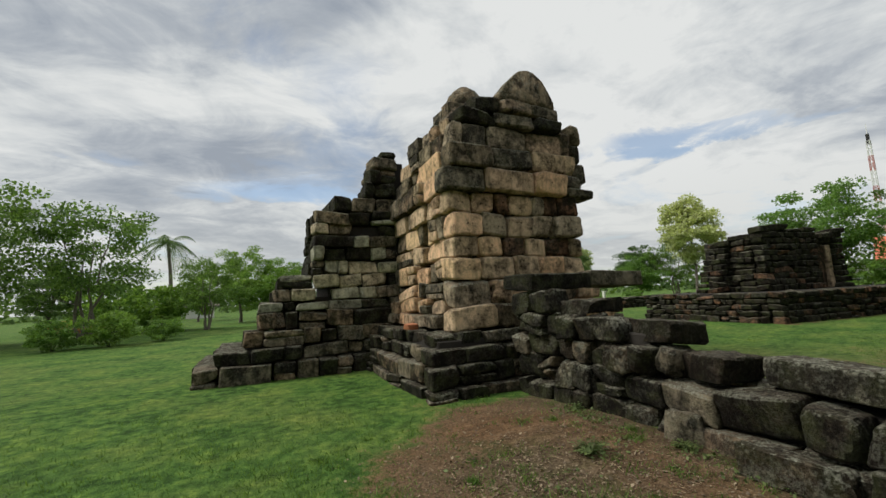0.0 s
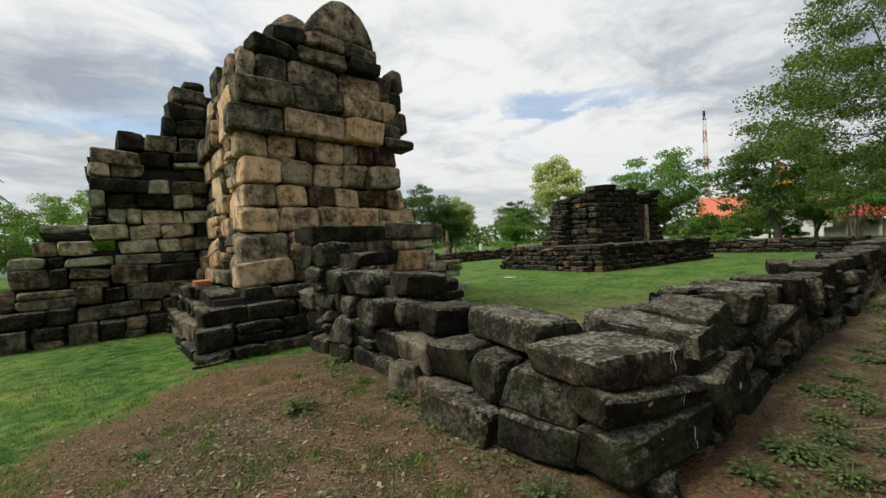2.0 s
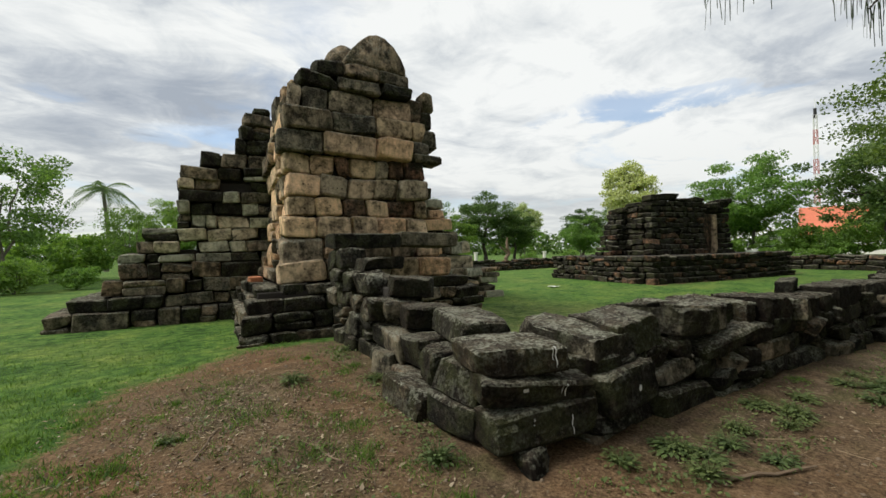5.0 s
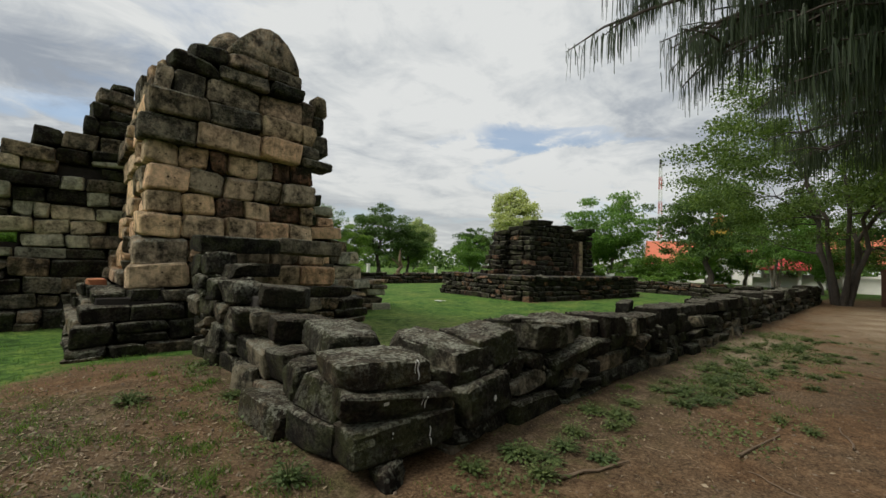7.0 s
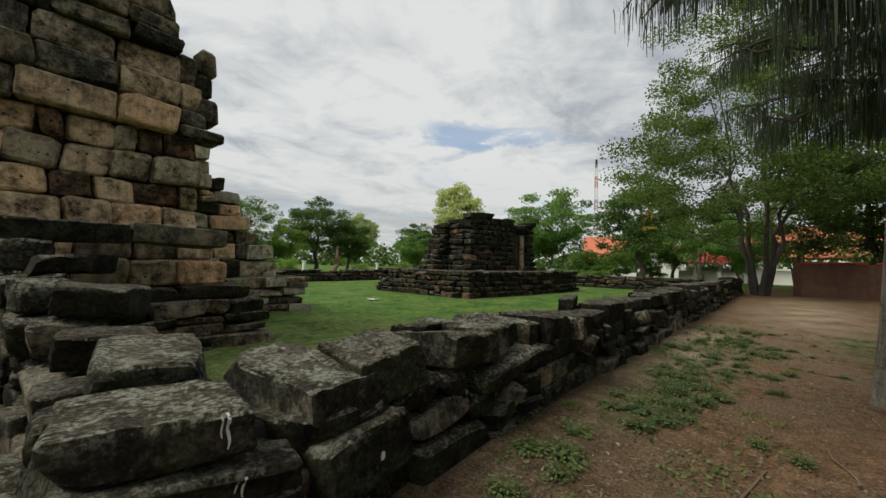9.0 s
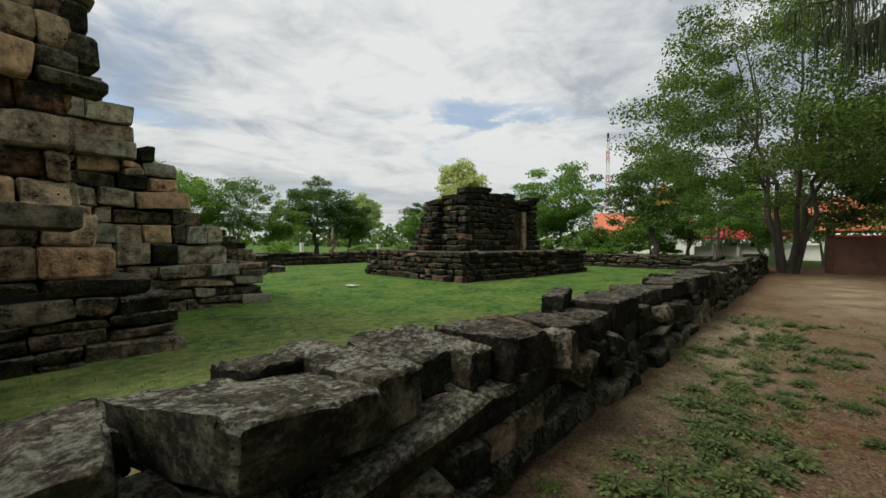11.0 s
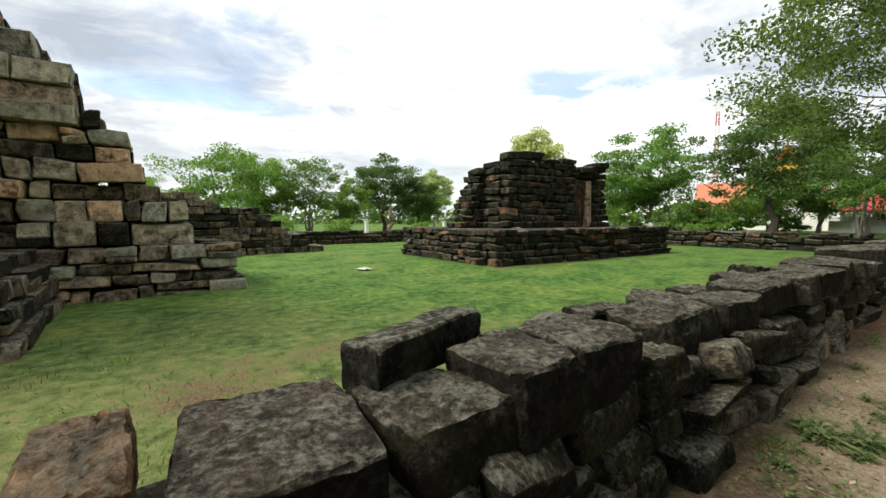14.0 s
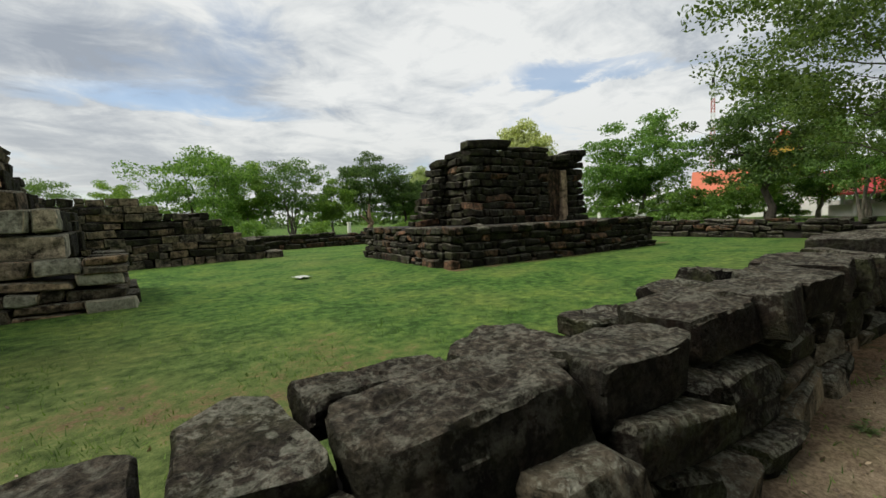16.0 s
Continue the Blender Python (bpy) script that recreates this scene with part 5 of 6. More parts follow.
def casuarina(at, h, thick, seed, branches, lowest, stems, north=0.0, low_boughs=()):
    """A tall pale trunk with drooping needle sprays."""
    gen = np.random.default_rng(seed)
    ob = thing("casuarina_tree", "tall casuarina with pale fluted trunk and drooping dark needles", "tree", "casuarinas by the path", at=at)
    trunk, boughs, hang = [], [], []
    for s, (ox, oy, th) in enumerate(stems):
        line = [(ox + 0.05 * math.sin(i * 0.8 + s) + 0.03 * i * ox, oy + 0.05 * math.cos(i * 0.7 + s) + 0.03 * i * oy, -0.15 + h * i / 12) for i in range(13)]
        v, f = tube(line, [thick * th * (1.5 if i == 0 else 1.08 if i == 1 else 1.0) * (1 - 0.06 * i) for i in range(13)], 20)
        c = [Vector(p) for p in line]
        v = [c[k // 20] + (p - c[k // 20]) * (1 + 0.07 * math.sin(5 * 2 * math.pi * (k % 20) / 20 + 0.4 * (k // 20)) + gen.normal(0, 0.015)) for k, p in enumerate(v)]
        trunk.append((v, f))
    for k in range(branches):
        z = lowest + (h - lowest - 0.8) * (k / branches) ** 1.15
        a = 2.399 * k + seed
        own = k - branches + len(low_boughs)
        reach = (3.3 - 0.2 * (z - lowest)) * min(1.0, 0.4 + 0.45 * (z - lowest)) * gen.uniform(0.7, 1.1) * (1 - 0.66 * max(0.0, -math.cos(a - 0.35))) * (1 - north * max(0.0, math.sin(a)))
        if own >= 0:
            turn, z, reach = low_boughs[own]
            a = radians(turn)
        pts = [np.array((math.cos(a) * reach * t, math.sin(a) * reach * t, z + reach * (0.5 * t - 0.42 * t * t))) + gen.normal(0, 0.04, 3) for t in np.linspace(0, 1, 8)]
        boughs.append([tube([tuple(p) for p in pts], [0.05 * (1 - 0.85 * i / 7) for i in range(8)], 5)])
        for j in range(10):
            t = gen.uniform(0.25, 1.0)
            p = pts[int(t * 6.99)]
            b = a + gen.choice([-1, 1]) * gen.uniform(0.4, 1.2)
            q = p + np.array((math.cos(b), math.sin(b), -0.12)) * gen.uniform(0.3, 0.9)
            boughs[-1].append(tube([tuple(p), tuple((p + q) / 2 + (0, 0, 0.05)), tuple(q)], [0.016, 0.011, 0.006], 4))
            for w in np.linspace(0.15, 1, 14):
                hang += [p + (q - p) * w + gen.normal(0, 0.04, 3) for _ in range(4)]
    v, f = join(trunk)
    part("trunk", mesh_from("trunk", v, f, [BARK_PALE]), None, ob)
    for bough in boughs:
        v, f = join(bough)
        part("branch", mesh_from("branch", v, f, [BARK_DARK]), None, ob)
    hang = np.array(hang)
    n = len(hang)
    length = gen.uniform(0.10, 0.40, n)
    drift = gen.normal(0, 0.07, (n, 3)) * (1, 1, 0)
    turn = gen.uniform(0, math.pi, n)
    side = np.stack([np.cos(turn), np.sin(turn), np.zeros(n)], 1) * 0.0055
    rows = []
    for t in (0, 0.5, 1.0):
        p = hang + drift * (length * t)[:, None] * (1.4 - 0.6 * t) - np.stack([0 * length, 0 * length, length * t * (0.35 + 0.65 * t)], 1)
        rows += [p - side * (1 - 0.5 * t), p + side * (1 - 0.5 * t)]
    v = np.stack(rows, 1).reshape(-1, 3)
    b = np.arange(n)[:, None] * 6
    f = np.concatenate([b + (0, 1, 3, 2), b + (2, 3, 5, 4)])
    part("foliage", quads("foliage", v, f, NEEDLE, False), None, ob)


casuarina((7.45, -2.55, 0), 12, 0.135, 3, 70, 3.3, ((0, 0, 1.0), (0.26, -0.14, 0.9)), 0.5, ((121, 3.75, 2.5), (108, 4.2, 2.3), (96, 4.4, 2.4), (84, 4.0, 2.0), (104, 3.6, 1.7)))
casuarina((10.8, -2.66, 0), 12, 0.20, 8, 72, 3.4, ((0, 0, 1.0),))


def grass_field():
    """Short blades of the lawn where the path passes near."""
    gen = np.random.default_rng(91)
    n = 1500000
    p = np.stack([gen.uniform(-8, 24, n), gen.uniform(-6, 14, n)], 1)
    # thick beside the way walked, thinning out with distance
    far = np.full(n, 99.0)
    for a, b in (((0, 0), (2.4, -1.6)), ((2.4, -1.6), (6.5, -0.8)), ((6.5, -0.8), (12, -0.2))):
        a, b = np.array(a, float), np.array(b, float)
        t = np.clip(((p - a) @ (b - a)) / ((b - a) @ (b - a)), 0, 1)
        far = np.minimum(far, np.linalg.norm(p - a - t[:, None] * (b - a), axis=1))
    p = p[gen.uniform(0, 1, n) < 0.75 * np.exp(-np.maximum(far - 2.2, 0) / 2.6)]
    keep = bare_earth(p[:, 0], p[:, 1]) + 0.34 * wave(p[:, 0] * 2.3, p[:, 1] * 2.3) + gen.normal(0, 0.22, len(p)) < 0.42
    keep &= (p[:, 1] > 0.5) | (gen.uniform(0, 1, len(p)) < 0.25)
    keep &= (p[:, 0] < 5) | (gen.uniform(0, 1, len(p)) < 0.45)
    spot = np.concatenate([np.stack([gen.uniform(0.6, 4.1, 260), gen.normal(1.8, 1.7, 260)], 1), np.stack([gen.uniform(4.5, 18, 60), gen.normal(-0.5, 0.9, 60)], 1)])
    many = (gen.exponential(38, len(spot)) + 8).astype(int)
    clump = np.repeat(spot, many, 0) + gen.normal(0, 1, (many.sum(), 2)) * np.repeat(gen.uniform(0.03, 0.13, len(spot)), many)[:, None]
    p, keep = np.concatenate([p, clump]), np.concatenate([keep, np.ones(len(clump), bool)])
    inside = ((p[:, 0] > 2.5) & (p[:, 0] < 7.9) & (p[:, 1] > 5.8)) | ((p[:, 0] > -1.2) & (p[:, 0] < 11) & (p[:, 1] > 9.6)) | ((p[:, 0] > 4.0) & (p[:, 0] < 5.0) & (p[:, 1] > 0.3)) | ((p[:, 0] > 18.3) & (p[:, 1] > 8.7)) | ((p[:, 0] > 4) & (p[:, 1] > 0.35) & (p[:, 1] < 1.2))
    p = p[keep & ~inside]
    n = len(p)
    z = ground_z(p[:, 0], p[:, 1])
    tuft = np.clip(0.5 + wave(p[:, 0] * 4.1, p[:, 1] * 4.1) + 0.6 * wave(p[:, 1] * 9.3, p[:, 0] * 8.1), 0, 1.6)
    h = gen.uniform(0.018, 0.055, n) * (0.65 + 0.75 * tuft)
    a = gen.uniform(0, 2 * math.pi, n)
    w = gen.uniform(0.003, 0.006, n)
    lean = gen.normal(0, 0.6, (n, 2)) * h[:, None]
    b = np.stack([p[:, 0], p[:, 1], z - 0.004], 1)
    s = np.stack([np.cos(a) * w, np.sin(a) * w, 0 * w], 1)
    tip = b + np.stack([lean[:, 0], lean[:, 1], h], 1)
    v = np.stack([b - s, b + s, tip], 1).reshape(-1, 3)
    me = quads("grass", v, np.arange(3 * n).reshape(-1, 3), GRASS, False)
    tagged(new("grass", me), "short green lawn grass growing in the earth", "grass", "", "stuff")


grass_field()


def weed(seed, leaves, r):
    gen = np.random.default_rng(seed)
    ob = thing("weed", "small leafy green weed growing at the wall's foot", "weed", "weeds along the wall")
    v, f, sv = [], [], []
    for i in range(leaves):
        a, e = gen.uniform(0, 6.28), gen.uniform(0.2, 1.2)
        d = Vector((math.cos(a) * math.cos(e), math.sin(a) * math.cos(e), math.sin(e)))
        q = d * r * gen.uniform(0.35, 1.0)
        sv.append(tube([(0, 0, -0.01), tuple(q * 0.55 + Vector((0, 0, 0.01))), tuple(q)], [0.003, 0.0025, 0.0015], 4))
        s = gen.uniform(0.014, 0.042)
        side = d.cross(Vector((0, 0, 1))).normalized()
        out = Vector((d.x, d.y, gen.uniform(-0.3, 0.4))).normalized()
        b = len(v)
        v += [q, q + out * s * 0.6 + side * s * 0.5, q + out * s * 1.5 - Vector((0, 0, s * 0.3)), q + out * s * 0.6 - side * s * 0.5]
        f += [(b, b + 1, b + 2), (b, b + 2, b + 3)]
    a, b = join([(v, f)] + sv)
    part("foliage", mesh_from("foliage", a, b, [WEED], smooth=False), None, ob)
    return ob


WEEDS = [weed(1, 110, 0.17), weed(2, 170, 0.22), weed(3, 60, 0.12)]
spots = [(3.05, 3.05, 1, 1.1), (3.75, 0.75, 1, 0.9), (4.0, 4.3, 0, 0.9), (3.3, 0.2, 0, 0.8), (1.9, 2.2, 2, 0.9), (2.3, 1.0, 2, 0.8), (5.3, -0.35, 1, 1.0), (4.9, 0.05, 0, 0.8), (6.2, -0.1, 1, 0.8), (7.0, -0.2, 0, 0.9), (3.9, 2.7, 0, 0.7)]
wr = random.Random(12)
for _ in range(190):
    x = wr.uniform(8.0, 15.0) if wr.random() < 0.65 else wr.uniform(5.2, 17.0)
    spots.append((x, wr.gauss(-0.14 - 0.06 * min(8, x - 5), 0.14 + 0.055 * min(8, x - 5)) if wr.random() < 0.88 else wr.uniform(-2.6, 0), wr.randrange(3), wr.uniform(0.4, 0.95)))
spots = [s for s in spots if s[1] < 0.2 or s[0] < 4.1]
for i, (x, y, k, s) in enumerate(spots):
    m = pose(x, y, float(ground_z(x, y)), 0, 0, wr.uniform(0, 360)) @ Matrix.Diagonal((s * wr.uniform(0.8, 1.25), s, s * wr.uniform(0.6, 1.1), 1))
    if i < 3:
        WEEDS[i].matrix_basis = m
    else:
        copy_thing(WEEDS[k], m)


def ground_cover():
    """Low seedlings and runners between the larger weeds."""
    gen = np.random.default_rng(29)
    n = 26000
    p = np.stack([gen.uniform(4.6, 17, n), gen.normal(-0.45, 0.75, n)], 1)
    thick = wave(p[:, 0] * 2.3, p[:, 1] * 2.9) + 0.8 * wave(p[:, 1] * 5.1, p[:, 0] * 4.3) - 0.3 * np.abs(p[:, 1] + 0.5) + 0.35 * smooth01((p[:, 0] - 7) / 3)
    p = p[(thick + gen.normal(0, 0.25, n) > 0.42) & (p[:, 1] < 0.25)]
    q = np.stack([gen.normal(2.9, 0.9, 3000), gen.normal(2.2, 1.3, 3000)], 1)
    edge = np.stack([gen.normal(3.85, 0.16, 1500), gen.uniform(0.3, 4.5, 1500)], 1)
    q = np.concatenate([q[(wave(q[:, 0] * 4.7, q[:, 1] * 4.1) > 0.35) & (q[:, 0] < 4.0)], edge[wave(edge[:, 1] * 5.3, edge[:, 0]) > -0.1]])
    p = np.concatenate([p, q])
    c = np.stack([p[:, 0], p[:, 1], ground_z(p[:, 0], p[:, 1]) + gen.uniform(0.006, 0.045, len(p))], 1)
    me = leaf_mesh("ground_cover", c, gen.uniform(0.010, 0.030, len(c)), WEED, gen, 1.6, 1.6)
    tagged(new("ground_cover", me), "low green seedlings creeping over bare earth", "ground cover", "", "stuff")


ground_cover()


def litter():
    gen = np.random.default_rng(17)
    p = np.concatenate([np.stack([gen.uniform(0.8, 4.1, 2600), gen.normal(1.9, 1.7, 2600)], 1), np.stack([gen.normal(2.4, 0.6, 2600), gen.normal(2.8, 0.75, 2600)], 1), np.stack([gen.normal(3.0, 0.35, 900), gen.normal(1.3, 0.6, 900)], 1), np.stack([gen.uniform(3.5, 20, 2300), gen.normal(-0.6, 0.9, 2300)], 1), np.stack([gen.uniform(5.1, 13, 260), gen.uniform(1.2, 5, 260)], 1), np.stack([gen.uniform(10, 19, 900), gen.normal(-0.2, 0.5, 900)], 1)])
    ok = (bare_earth(p[:, 0], p[:, 1]) > 0.25) & ~((p[:, 1] > 0.25) & (p[:, 1] < 1.25) & (p[:, 0] > 4)) & ((p[:, 0] < 4.05) | (p[:, 1] < 0.3) | (p[:, 0] > 5.1)) & (p[:, 1] < 5.3)
    p = p[ok]
    c = np.stack([p[:, 0], p[:, 1], ground_z(p[:, 0], p[:, 1]) + 0.008], 1)
    me = leaf_mesh("leaf_litter", c, 0.006 + np.minimum(gen.exponential(0.006, len(c)), 0.022), LITTER, gen, 2.2, 2.0)
    tagged(new("leaf_litter", me), "dry brown fallen leaves scattered on bare earth", "leaf litter", "", "stuff")
    # dead twigs and straw
    n = 1500
    q = np.stack([np.concatenate([gen.normal(2.6, 0.75, n * 2 // 3), gen.uniform(4.5, 15, n // 3)]), np.concatenate([gen.normal(2.4, 1.1, n * 2 // 3), gen.normal(-0.4, 0.7, n // 3)])], 1)
    q = q[(bare_earth(q[:, 0], q[:, 1]) > 0.35) & ((q[:, 0] < 4.0) | (q[:, 1] < 0.25)) & (q[:, 1] < 5.2)]
    a, length, w = gen.uniform(0, 6.28, len(q)), 0.02 + gen.exponential(0.035, len(q)), gen.uniform(0.0012, 0.003, len(q))
    along = np.stack([np.cos(a), np.sin(a), gen.normal(0.05, 0.14, len(q))], 1) * length[:, None]
    side = np.stack([-np.sin(a), np.cos(a), 0 * a], 1) * w[:, None]
    foot = np.stack([q[:, 0], q[:, 1], ground_z(q[:, 0], q[:, 1]) + 0.006], 1)
    rise = np.array((0, 0, 1.0)) * w[:, None] * 1.6
    v = np.stack([foot - side, foot + side, foot + rise, foot + along - side * 0.5, foot + along + side * 0.5, foot + along + rise], 1).reshape(-1, 3)
    f = (np.array([(0, 1, 4, 3), (1, 2, 5, 4), (2, 0, 3, 5)])[None] + 6 * np.arange(len(q))[:, None, None]).reshape(-1, 4)
    tagged(new("twigs", quads("twigs", v, f, LITTER, False)), "dead twigs and straw strewn over the bare earth", "twigs", "", "stuff")
    # gravel and clods on the heap
    n = 3200
    q = np.stack([np.concatenate([gen.normal(2.7, 0.9, n // 2), gen.uniform(3.2, 14, n // 2)]), np.concatenate([gen.normal(2.4, 1.3, n // 2), gen.uniform(-3, 0.25, n // 2)])], 1)
    q = q[(bare_earth(q[:, 0], q[:, 1]) > 0.35) & ((q[:, 0] < 4.05) | (q[:, 1] < 0.3)) & (q[:, 1] < 5.2)]
    s = np.minimum(gen.exponential(0.006, len(q)), 0.02) + 0.004
    z = ground_z(q[:, 0], q[:, 1])
    octa = np.array([(1, 0, 0), (0, 1, 0), (-1, 0, 0), (0, -1, 0), (0, 0, 0.7), (0, 0, -0.7)], float)
    tri = np.array([(0, 1, 4), (1, 2, 4), (2, 3, 4), (3, 0, 4), (1, 0, 5), (2, 1, 5), (3, 2, 5), (0, 3, 5)])
    v = octa[None] * s[:, None, None] * gen.uniform(0.6, 1.4, (len(q), 6, 1)) + np.stack([q[:, 0], q[:, 1], z], 1)[:, None]
    f = (tri[None] + 6 * np.arange(len(q))[:, None, None]).reshape(-1, 3)
    me = quads("gravel", v.reshape(-1, 3), f, PEBBLE, False)
    tagged(new("gravel", me), "small stones and clods strewn over bare earth", "gravel", "", "stuff")


litter()


def stick(at, length, turn, r):
    gen = random.Random(int(at[0] * 100))
    pts = [(length * (i / 6 - 0.5), gen.gauss(0, 0.012), 0.012 + r + gen.gauss(0, 0.004)) for i in range(7)]
    v, f = tube(pts, [r * (1 - 0.09 * i) for i in range(7)], 6)
    ob = thing("stick", "dry brown fallen stick lying on the earth", "stick", "sticks on the ground", at=(at[0], at[1], float(ground_z(*at)) - 0.006), turn=turn, data=mesh_from("stick", v, f, [WOOD]))


for at, length, turn, r in (((5.75, -0.55), 0.75, -18, 0.016), ((4.95, -1.1), 0.5, 30, 0.009), ((3.0, 1.35), 0.55, 110, 0.008), ((7.4, -1.35), 0.9, -10, 0.012), ((6.6, -1.6), 0.5, 60, 0.008), ((2.2, 2.0), 0.6, 75, 0.009), ((1.6, 1.1), 0.5, 20, 0.008), ((8.3, -1.9), 0.7, 12, 0.01)):
    stick(at, length, turn, r)


# ---- beyond the lawn: buildings, boundary wall, mast, car ----
def gable_house(name, label, at, turn, sx, sy, wall_h, ridge, wall_mat, roof_mat, open_sides=False, trim=None, tiers=1):
    ob = thing(name, label, "building", "", at=at, turn=turn)
    if open_sides:
        for i in range(4):
            for s in (-1, 1):
                part("column", box_bm(0.3, 0.3, wall_h, 0.02), wall_mat, ob, "", ((i / 3 - 0.5) * (sx - 0.6), s * (sy / 2 - 0.3), 0))
        part("back_wall", box_bm(sx * 0.8, 0.2, wall_h * 0.45, 0.01), wall_mat, ob, "", (0, sy / 2 - 0.8, 0))
    else:
        part("wall", box_bm(sx, sy, wall_h, 0.03), wall_mat, ob)
        n = max(2, int(sx / 2.4))
        for i in range(n):
            for s in (-1, 1):
                w = part("window", box_bm(1.1, 0.12, 1.5, 0.02), wall_mat, ob, "", (((i + 0.5) / n - 0.5) * sx, s * sy / 2, 1.2))
                part("pane", box_bm(0.9, 0.05, 1.3, 0.01), DARK_GLASS, w, "", (0, s * 0.06, 0.1))
        for s in (-1, 1):
            part("window", box_bm(0.12, 1.1, 1.5, 0.02), DARK_GLASS, ob, "", (s * sx / 2, 0, 1.2))
    for k in range(tiers):
        q = 1 - 0.22 * k
        z0, z1 = wall_h + k * (ridge - wall_h) * 0.12, wall_h + (ridge - wall_h) * (1 - 0.14 * (tiers - 1 - k))
        bm = bmesh.new()
        hx, hy, o = sx / 2 * q + 0.7, sy / 2 + 0.8 - 0.35 * k, 0.16
        prof = [(-hy, z0 - 0.35), (-hy * 0.5, z0 + (z1 - z0) * 0.42), (0, z1), (hy * 0.5, z0 + (z1 - z0) * 0.42), (hy, z0 - 0.35)]
        ring = [prof, [(y, z - o) for y, z in prof]]
        vs = [[[bm.verts.new((x, y, z)) for y, z in r] for r in ring] for x in (-hx, hx)]
        for i in range(4):
            bm.faces.new((vs[0][0][i], vs[1][0][i], vs[1][0][i + 1], vs[0][0][i + 1]))
            bm.faces.new((vs[0][1][i + 1], vs[1][1][i + 1], vs[1][1][i], vs[0][1][i]))
            for e in (0, 1):
                bm.faces.new((vs[e][0][i], vs[e][0][i + 1], vs[e][1][i + 1], vs[e][1][i]))
        for i in (0, 4):
            bm.faces.new((vs[0][0][i], vs[0][1][i], vs[1][1][i], vs[1][0][i]))
        bmesh.ops.recalc_face_normals(bm, faces=bm.faces[:])
        part("roof", bm, roof_mat, ob)
        for s in (-1, 1):
            gm = bmesh.new()
            a = [gm.verts.new((s * (hx - 0.5), y * 0.92, z - 0.1)) for y, z in prof]
            b = [gm.verts.new((s * (hx - 0.7), y * 0.92, z - 0.1)) for y, z in prof]
            gm.faces.new(a)
            gm.faces.new(b[::-1])
            for i in range(5):
                j = (i + 1) % 5
                gm.faces.new((a[i], b[i], b[j], a[j]))
            bmesh.ops.recalc_face_normals(gm, faces=gm.faces[:])
            part("gable", gm, trim or wall_mat, ob)
    return ob


gable_house("temple_hall", "white hall with an orange-red tiled gable roof", (91, 26.4, 0), 108, 8, 9, 3.4, 7.6, WHITE, ROOF_ORANGE)
gable_house("temple", "tall temple with tiered red roof and golden gable", (84, 16.5, 0), 8, 12, 7, 4.6, 11.5, WHITE, ROOF, False, GOLD, 2)
gable_house("pavilion", "open pavilion with a bright red sheet roof", (70, 5.6, 0), 80, 9, 6, 2.7, 4.8, WHITE, ROOF_PINK, True)
gable_house("house", "open-sided house with a broad orange tiled roof", (62, -5.0, 0), 85, 13, 8, 3.3, 6.3, WHITE, ROOF_ORANGE, True)
gable_house("house", "second house with an orange tiled roof", (66, -17, 0), 80, 12, 8, 3.4, 6.4, WHITE, ROOF_ORANGE)
gable_house("hut", "small white hut at the edge of the field", (-9.0, 76, 0), 10, 5, 4, 2.2, 3.2, WHITE, BARK)
gable_house("shed", "low white shed with a sheet roof", (74, 33, 0), 60, 14, 5, 2.6, 3.6, WHITE, WHITE)

cream = thing("wall_perimeter", "long cream-white painted perimeter wall with posts", "wall", "", "structure", (74, 12, 0))
part("panel", box_bm(0.2, 46, 1.7, 0.01), WHITE, cream)
for i in range(16):
    part("post", box_bm(0.36, 0.36, 1.95, 0.02), WHITE, cream, "", (0, -23 + i * 3.06, 0))

brown = thing("wall_boundary", "tall dark brown rendered wall with a red cap", "wall", "", "structure", (36.9, -2.2, 0))
part("panel", box_bm(0.22, 26, 2.0, 0.01), BRICK, brown, "", (0, -13, -0.05))
part("cap", box_bm(0.34, 26.1, 0.12, 0.02), CAP_RED, brown, "red painted cap", (0, -13, 1.95))
for i in range(9):
    part("post", box_bm(0.34, 0.34, 2.12, 0.02), BRICK, brown, "", (0, -3.2 * i, -0.05))


def mast(at, h):
    ob = thing("lattice_mast", "tall red and white lattice telecom mast", "mast", at=at)
    n, w = 18, 0.6
    for k in range(n):
        z0, z1 = h * k / n, h * (k + 1) / n
        w0, w1 = w * (1 - 0.35 * k / n), w * (1 - 0.35 * (k + 1) / n)
        pc = []
        for i in range(4):
            c0, c1 = ((-1, -1), (1, -1), (1, 1), (-1, 1))[i], ((-1, -1), (1, -1), (1, 1), (-1, 1))[(i + 1) % 4]
            a, b = (c0[0] * w0, c0[1] * w0, z0), (c0[0] * w1, c0[1] * w1, z1)
            pc.append(tube([a, b], [0.10, 0.10], 4))
            pc.append(tube([a, (c1[0] * w1, c1[1] * w1, z1)], [0.06, 0.06], 4))
            pc.append(tube([b, (c1[0] * w1, c1[1] * w1, z1)], [0.06, 0.06], 4))
        v, f = join(pc)
        part("section", mesh_from("section", v, f, [STEEL_RED if k // 2 % 2 else STEEL_WHITE]), None, ob)
    bm = bmesh.new()
    bmesh.ops.create_cone(bm, cap_ends=True, segments=12, radius1=0.4, radius2=0.4, depth=3.0)
    part("antenna", bm, RUBBER, ob, "dark antenna cluster", (0, 0, h + 0.6))
    v, f = tube([(0, 0, h + 2), (0, 0, h + 5)], [0.12, 0.05], 5)
    part("rod", mesh_from("rod", v, f, [STEEL_WHITE]), None, ob)


mast((160.3, 53.0, 0), 40.0)


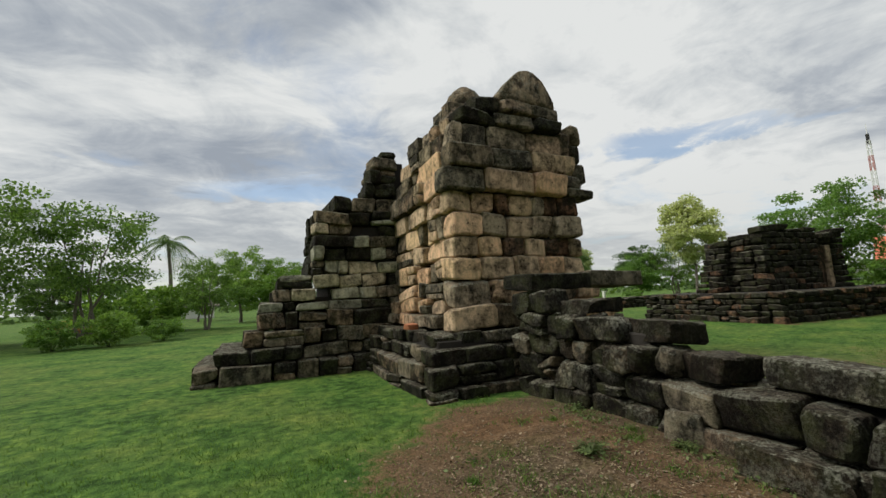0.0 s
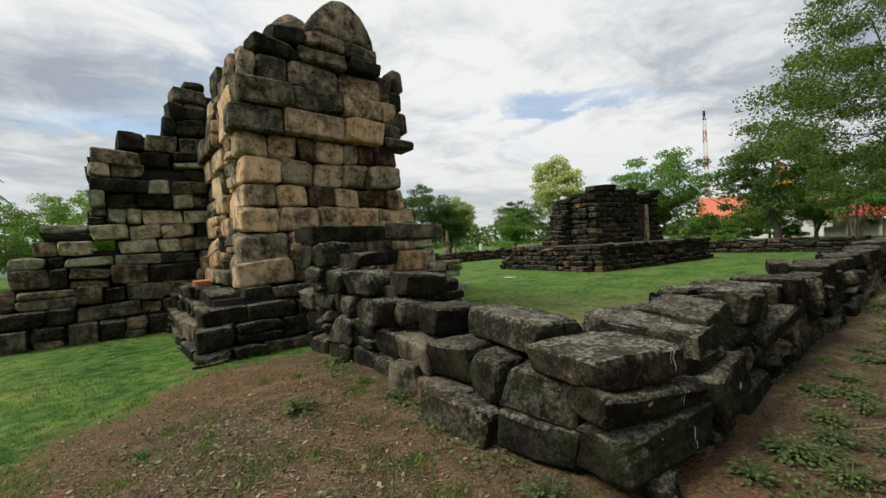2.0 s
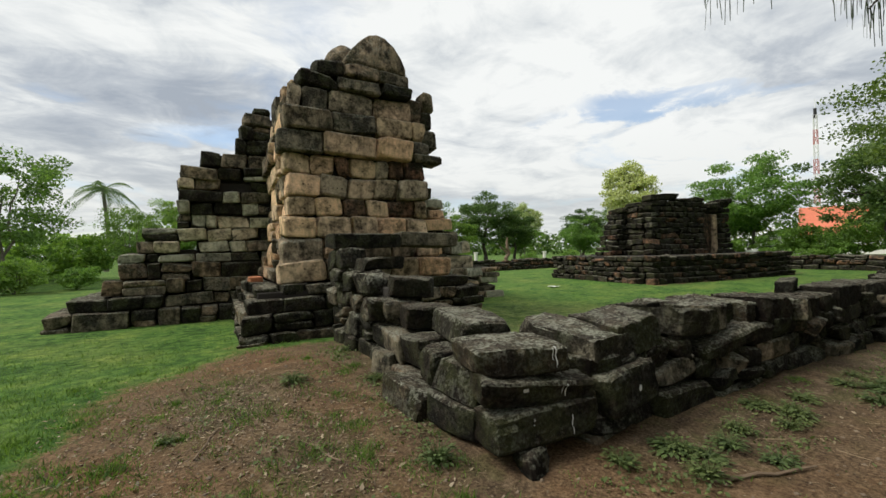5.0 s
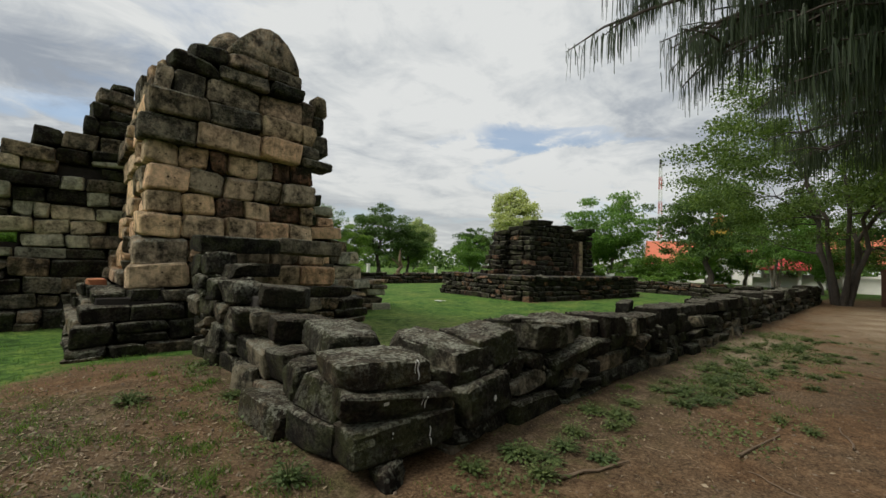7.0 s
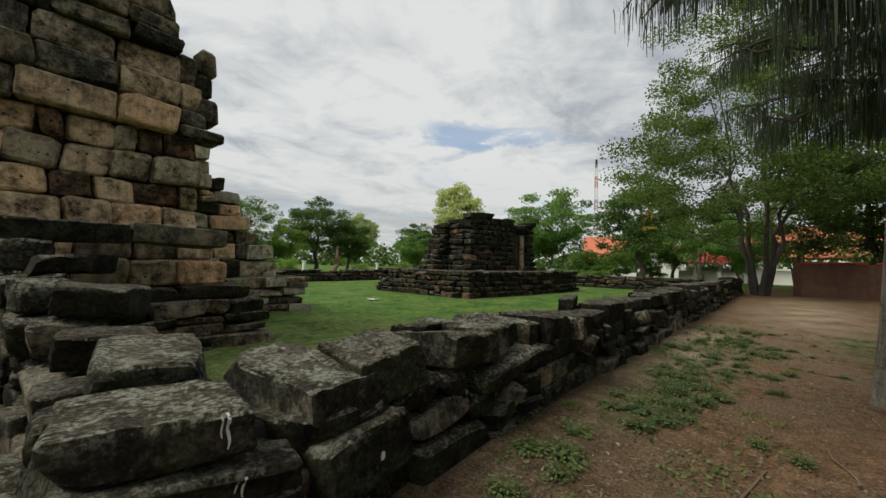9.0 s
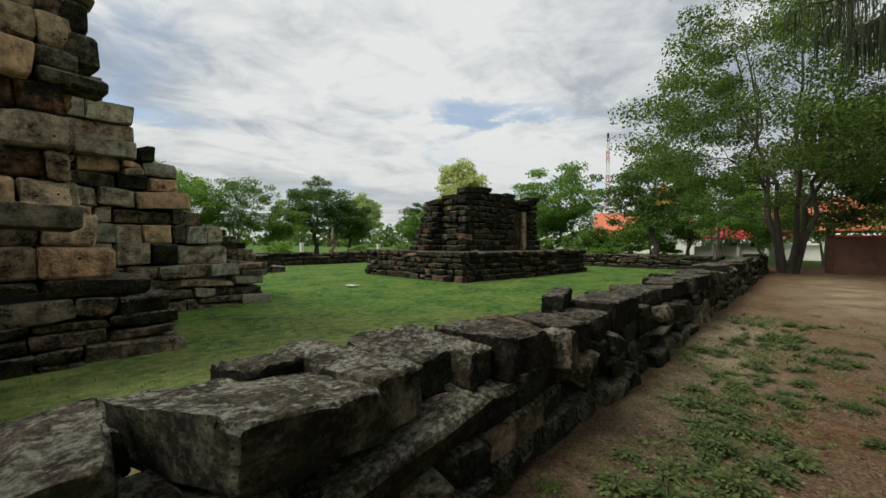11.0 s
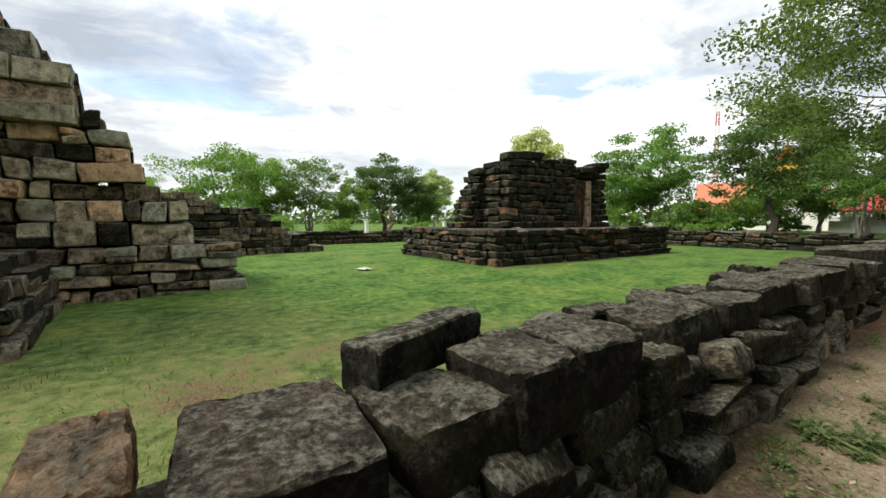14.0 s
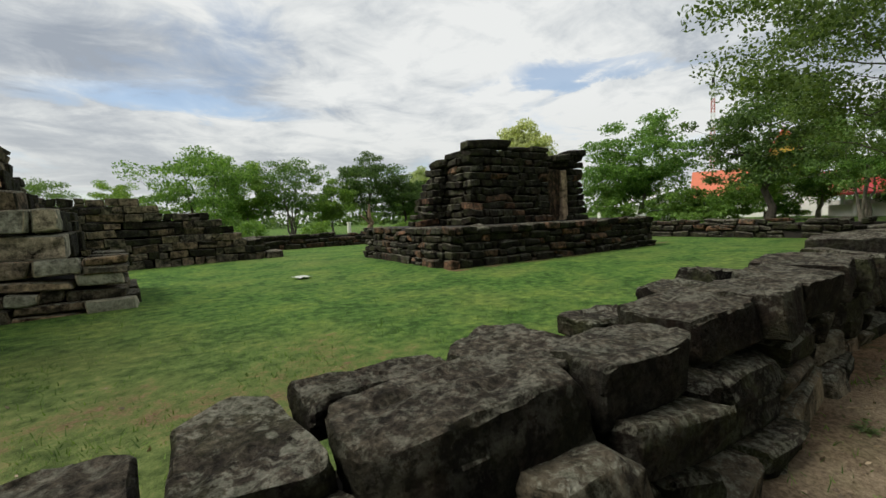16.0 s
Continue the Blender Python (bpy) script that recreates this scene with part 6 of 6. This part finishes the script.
def sedan(at, turn):
    ob = thing("car", "white parked sedan car on the road beyond", "car", at=at, turn=turn)
    prof = [(-2.2, 0.35), (-2.25, 0.75), (-2.1, 0.92), (-1.35, 1.0), (-0.75, 1.42), (0.35, 1.45), (1.1, 1.02), (1.95, 0.9), (2.2, 0.68), (2.2, 0.35)]
    bm = bmesh.new()
    rows = [[bm.verts.new((x, y * (0.82 if z > 1.1 else 1.0), z)) for x, z in prof] for y in (-0.86, -0.8, 0.8, 0.86)]
    for a, b in zip(rows[:-1], rows[1:]):
        for i in range(len(prof)):
            j = (i + 1) % len(prof)
            bm.faces.new((a[i], a[j], b[j], b[i]))
    bm.faces.new(rows[0][::-1])
    bm.faces.new(rows[-1])
    bmesh.ops.recalc_face_normals(bm, faces=bm.faces[:])
    part("body", bm, CAR_PAINT, ob)
    for s in (-1, 1):
        gm = bmesh.new()
        q = [(-1.2, 1.02), (-0.7, 1.36), (0.3, 1.38), (0.95, 1.03)]
        a = [gm.verts.new((x, s * (0.875 if z < 1.1 else 0.725), z)) for x, z in q]
        b = [gm.verts.new((x, s * (0.80 if z < 1.1 else 0.65), z)) for x, z in q]
        gm.faces.new(a)
        gm.faces.new(b[::-1])
        for i in range(4):
            gm.faces.new((a[i], b[i], b[(i + 1) % 4], a[(i + 1) % 4]))
        bmesh.ops.recalc_face_normals(gm, faces=gm.faces[:])
        part("side_window", gm, DARK_GLASS, ob)
        for x in (-1.35, 1.4):
            wm = bmesh.new()
            bmesh.ops.create_cone(wm, cap_ends=True, segments=20, radius1=0.33, radius2=0.33, depth=0.2, matrix=pose(0, 0, 0, 90, 0, 0))
            wh = part("wheel", wm, RUBBER, ob, "", (x, s * 0.82, 0.33))
            rm = bmesh.new()
            bmesh.ops.create_cone(rm, cap_ends=True, segments=16, radius1=0.2, radius2=0.2, depth=0.03, matrix=pose(0, 0, 0, 90, 0, 0))
            part("rim", rm, STEEL_WHITE, wh, "", (0, s * 0.11, 0))


sedan((56.5, 21.2, 0), -65)


# ---- small things ----
def small_things():
    v, f = stone_shape((0.30, 0.20, 0.12), 0.015, 0.01, 5, np.random.default_rng(2))
    part("piece", mesh_from("piece", v, f, [TERRACOTTA]), None, thing("brick", "broken orange terracotta brick lying on the plinth", "brick", at=(2.98, 7.9, 1.02), turn=20), at=(0, 0, 0.06))
    bm = bmesh.new()
    bmesh.ops.create_grid(bm, x_segments=6, y_segments=6, size=0.2)
    for w in bm.verts:
        w.co.z = 0.03 + 0.03 * noise.noise(w.co * 9)
    bmesh.ops.solidify(bm, geom=bm.faces[:], thickness=0.004)
    me = bpy.data.meshes.new("paper")
    bm.to_mesh(me)
    bm.free()
    me.materials.append(PAPER)
    thing("paper", "crumpled white paper lying on the lawn", "litter", at=(14.6, 11.0, 0.0), turn=15, data=me)
    stump = thing("dead_trunk", "bare broken dead tree trunk standing on the lawn", "dead tree", at=(26.0, 29.3, 0))
    gen = np.random.default_rng(3)
    v, f = tube(bent((0, 0, -0.1), (0.15, 0, 2.8), gen, 0.08, 6), [0.24, 0.2, 0.19, 0.17, 0.15, 0.12, 0.05], 9)
    part("trunk", mesh_from("trunk", v, f, [WOOD]), None, stump)
    v, f = tube(bent((0.05, 0, 1.3), (-0.7, 0.1, 2.0), gen, 0.05, 4), [0.1, 0.09, 0.08, 0.06, 0.03], 7)
    part("limb", mesh_from("limb", v, f, [WOOD]), None, stump)
    for x, y, h in ((28.4, 38.3, 1.3), (36.8, 36.0, 1.2)):
        ob = thing("marker_post", "small white painted marker post", "post", "white posts", at=(x, y, 0))
        part("shaft", box_bm(0.3, 0.3, h, 0.03), WHITE, ob)
        part("cap", box_bm(0.4, 0.4, 0.1, 0.02), WHITE, ob, "", (0, 0, h))
    bm = bmesh.new()
    bmesh.ops.create_icosphere(bm, subdivisions=3, radius=1.0)
    for w in bm.verts:
        k = 1 + 0.2 * noise.noise(w.co * 2.5)
        w.co = Vector((w.co.x * 2.2 * k, w.co.y * 1.4 * k, max(-0.05, w.co.z * 1.1 * k)))
    me = bpy.data.meshes.new("earth_heap")
    bm.to_mesh(me)
    bm.free()
    me.materials.append(RUBBLE_DIRT)
    thing("earth_heap", "heap of bare orange earth by the bushes", "earth heap", at=(-14.8, 47.5, 0), data=me)


small_things()
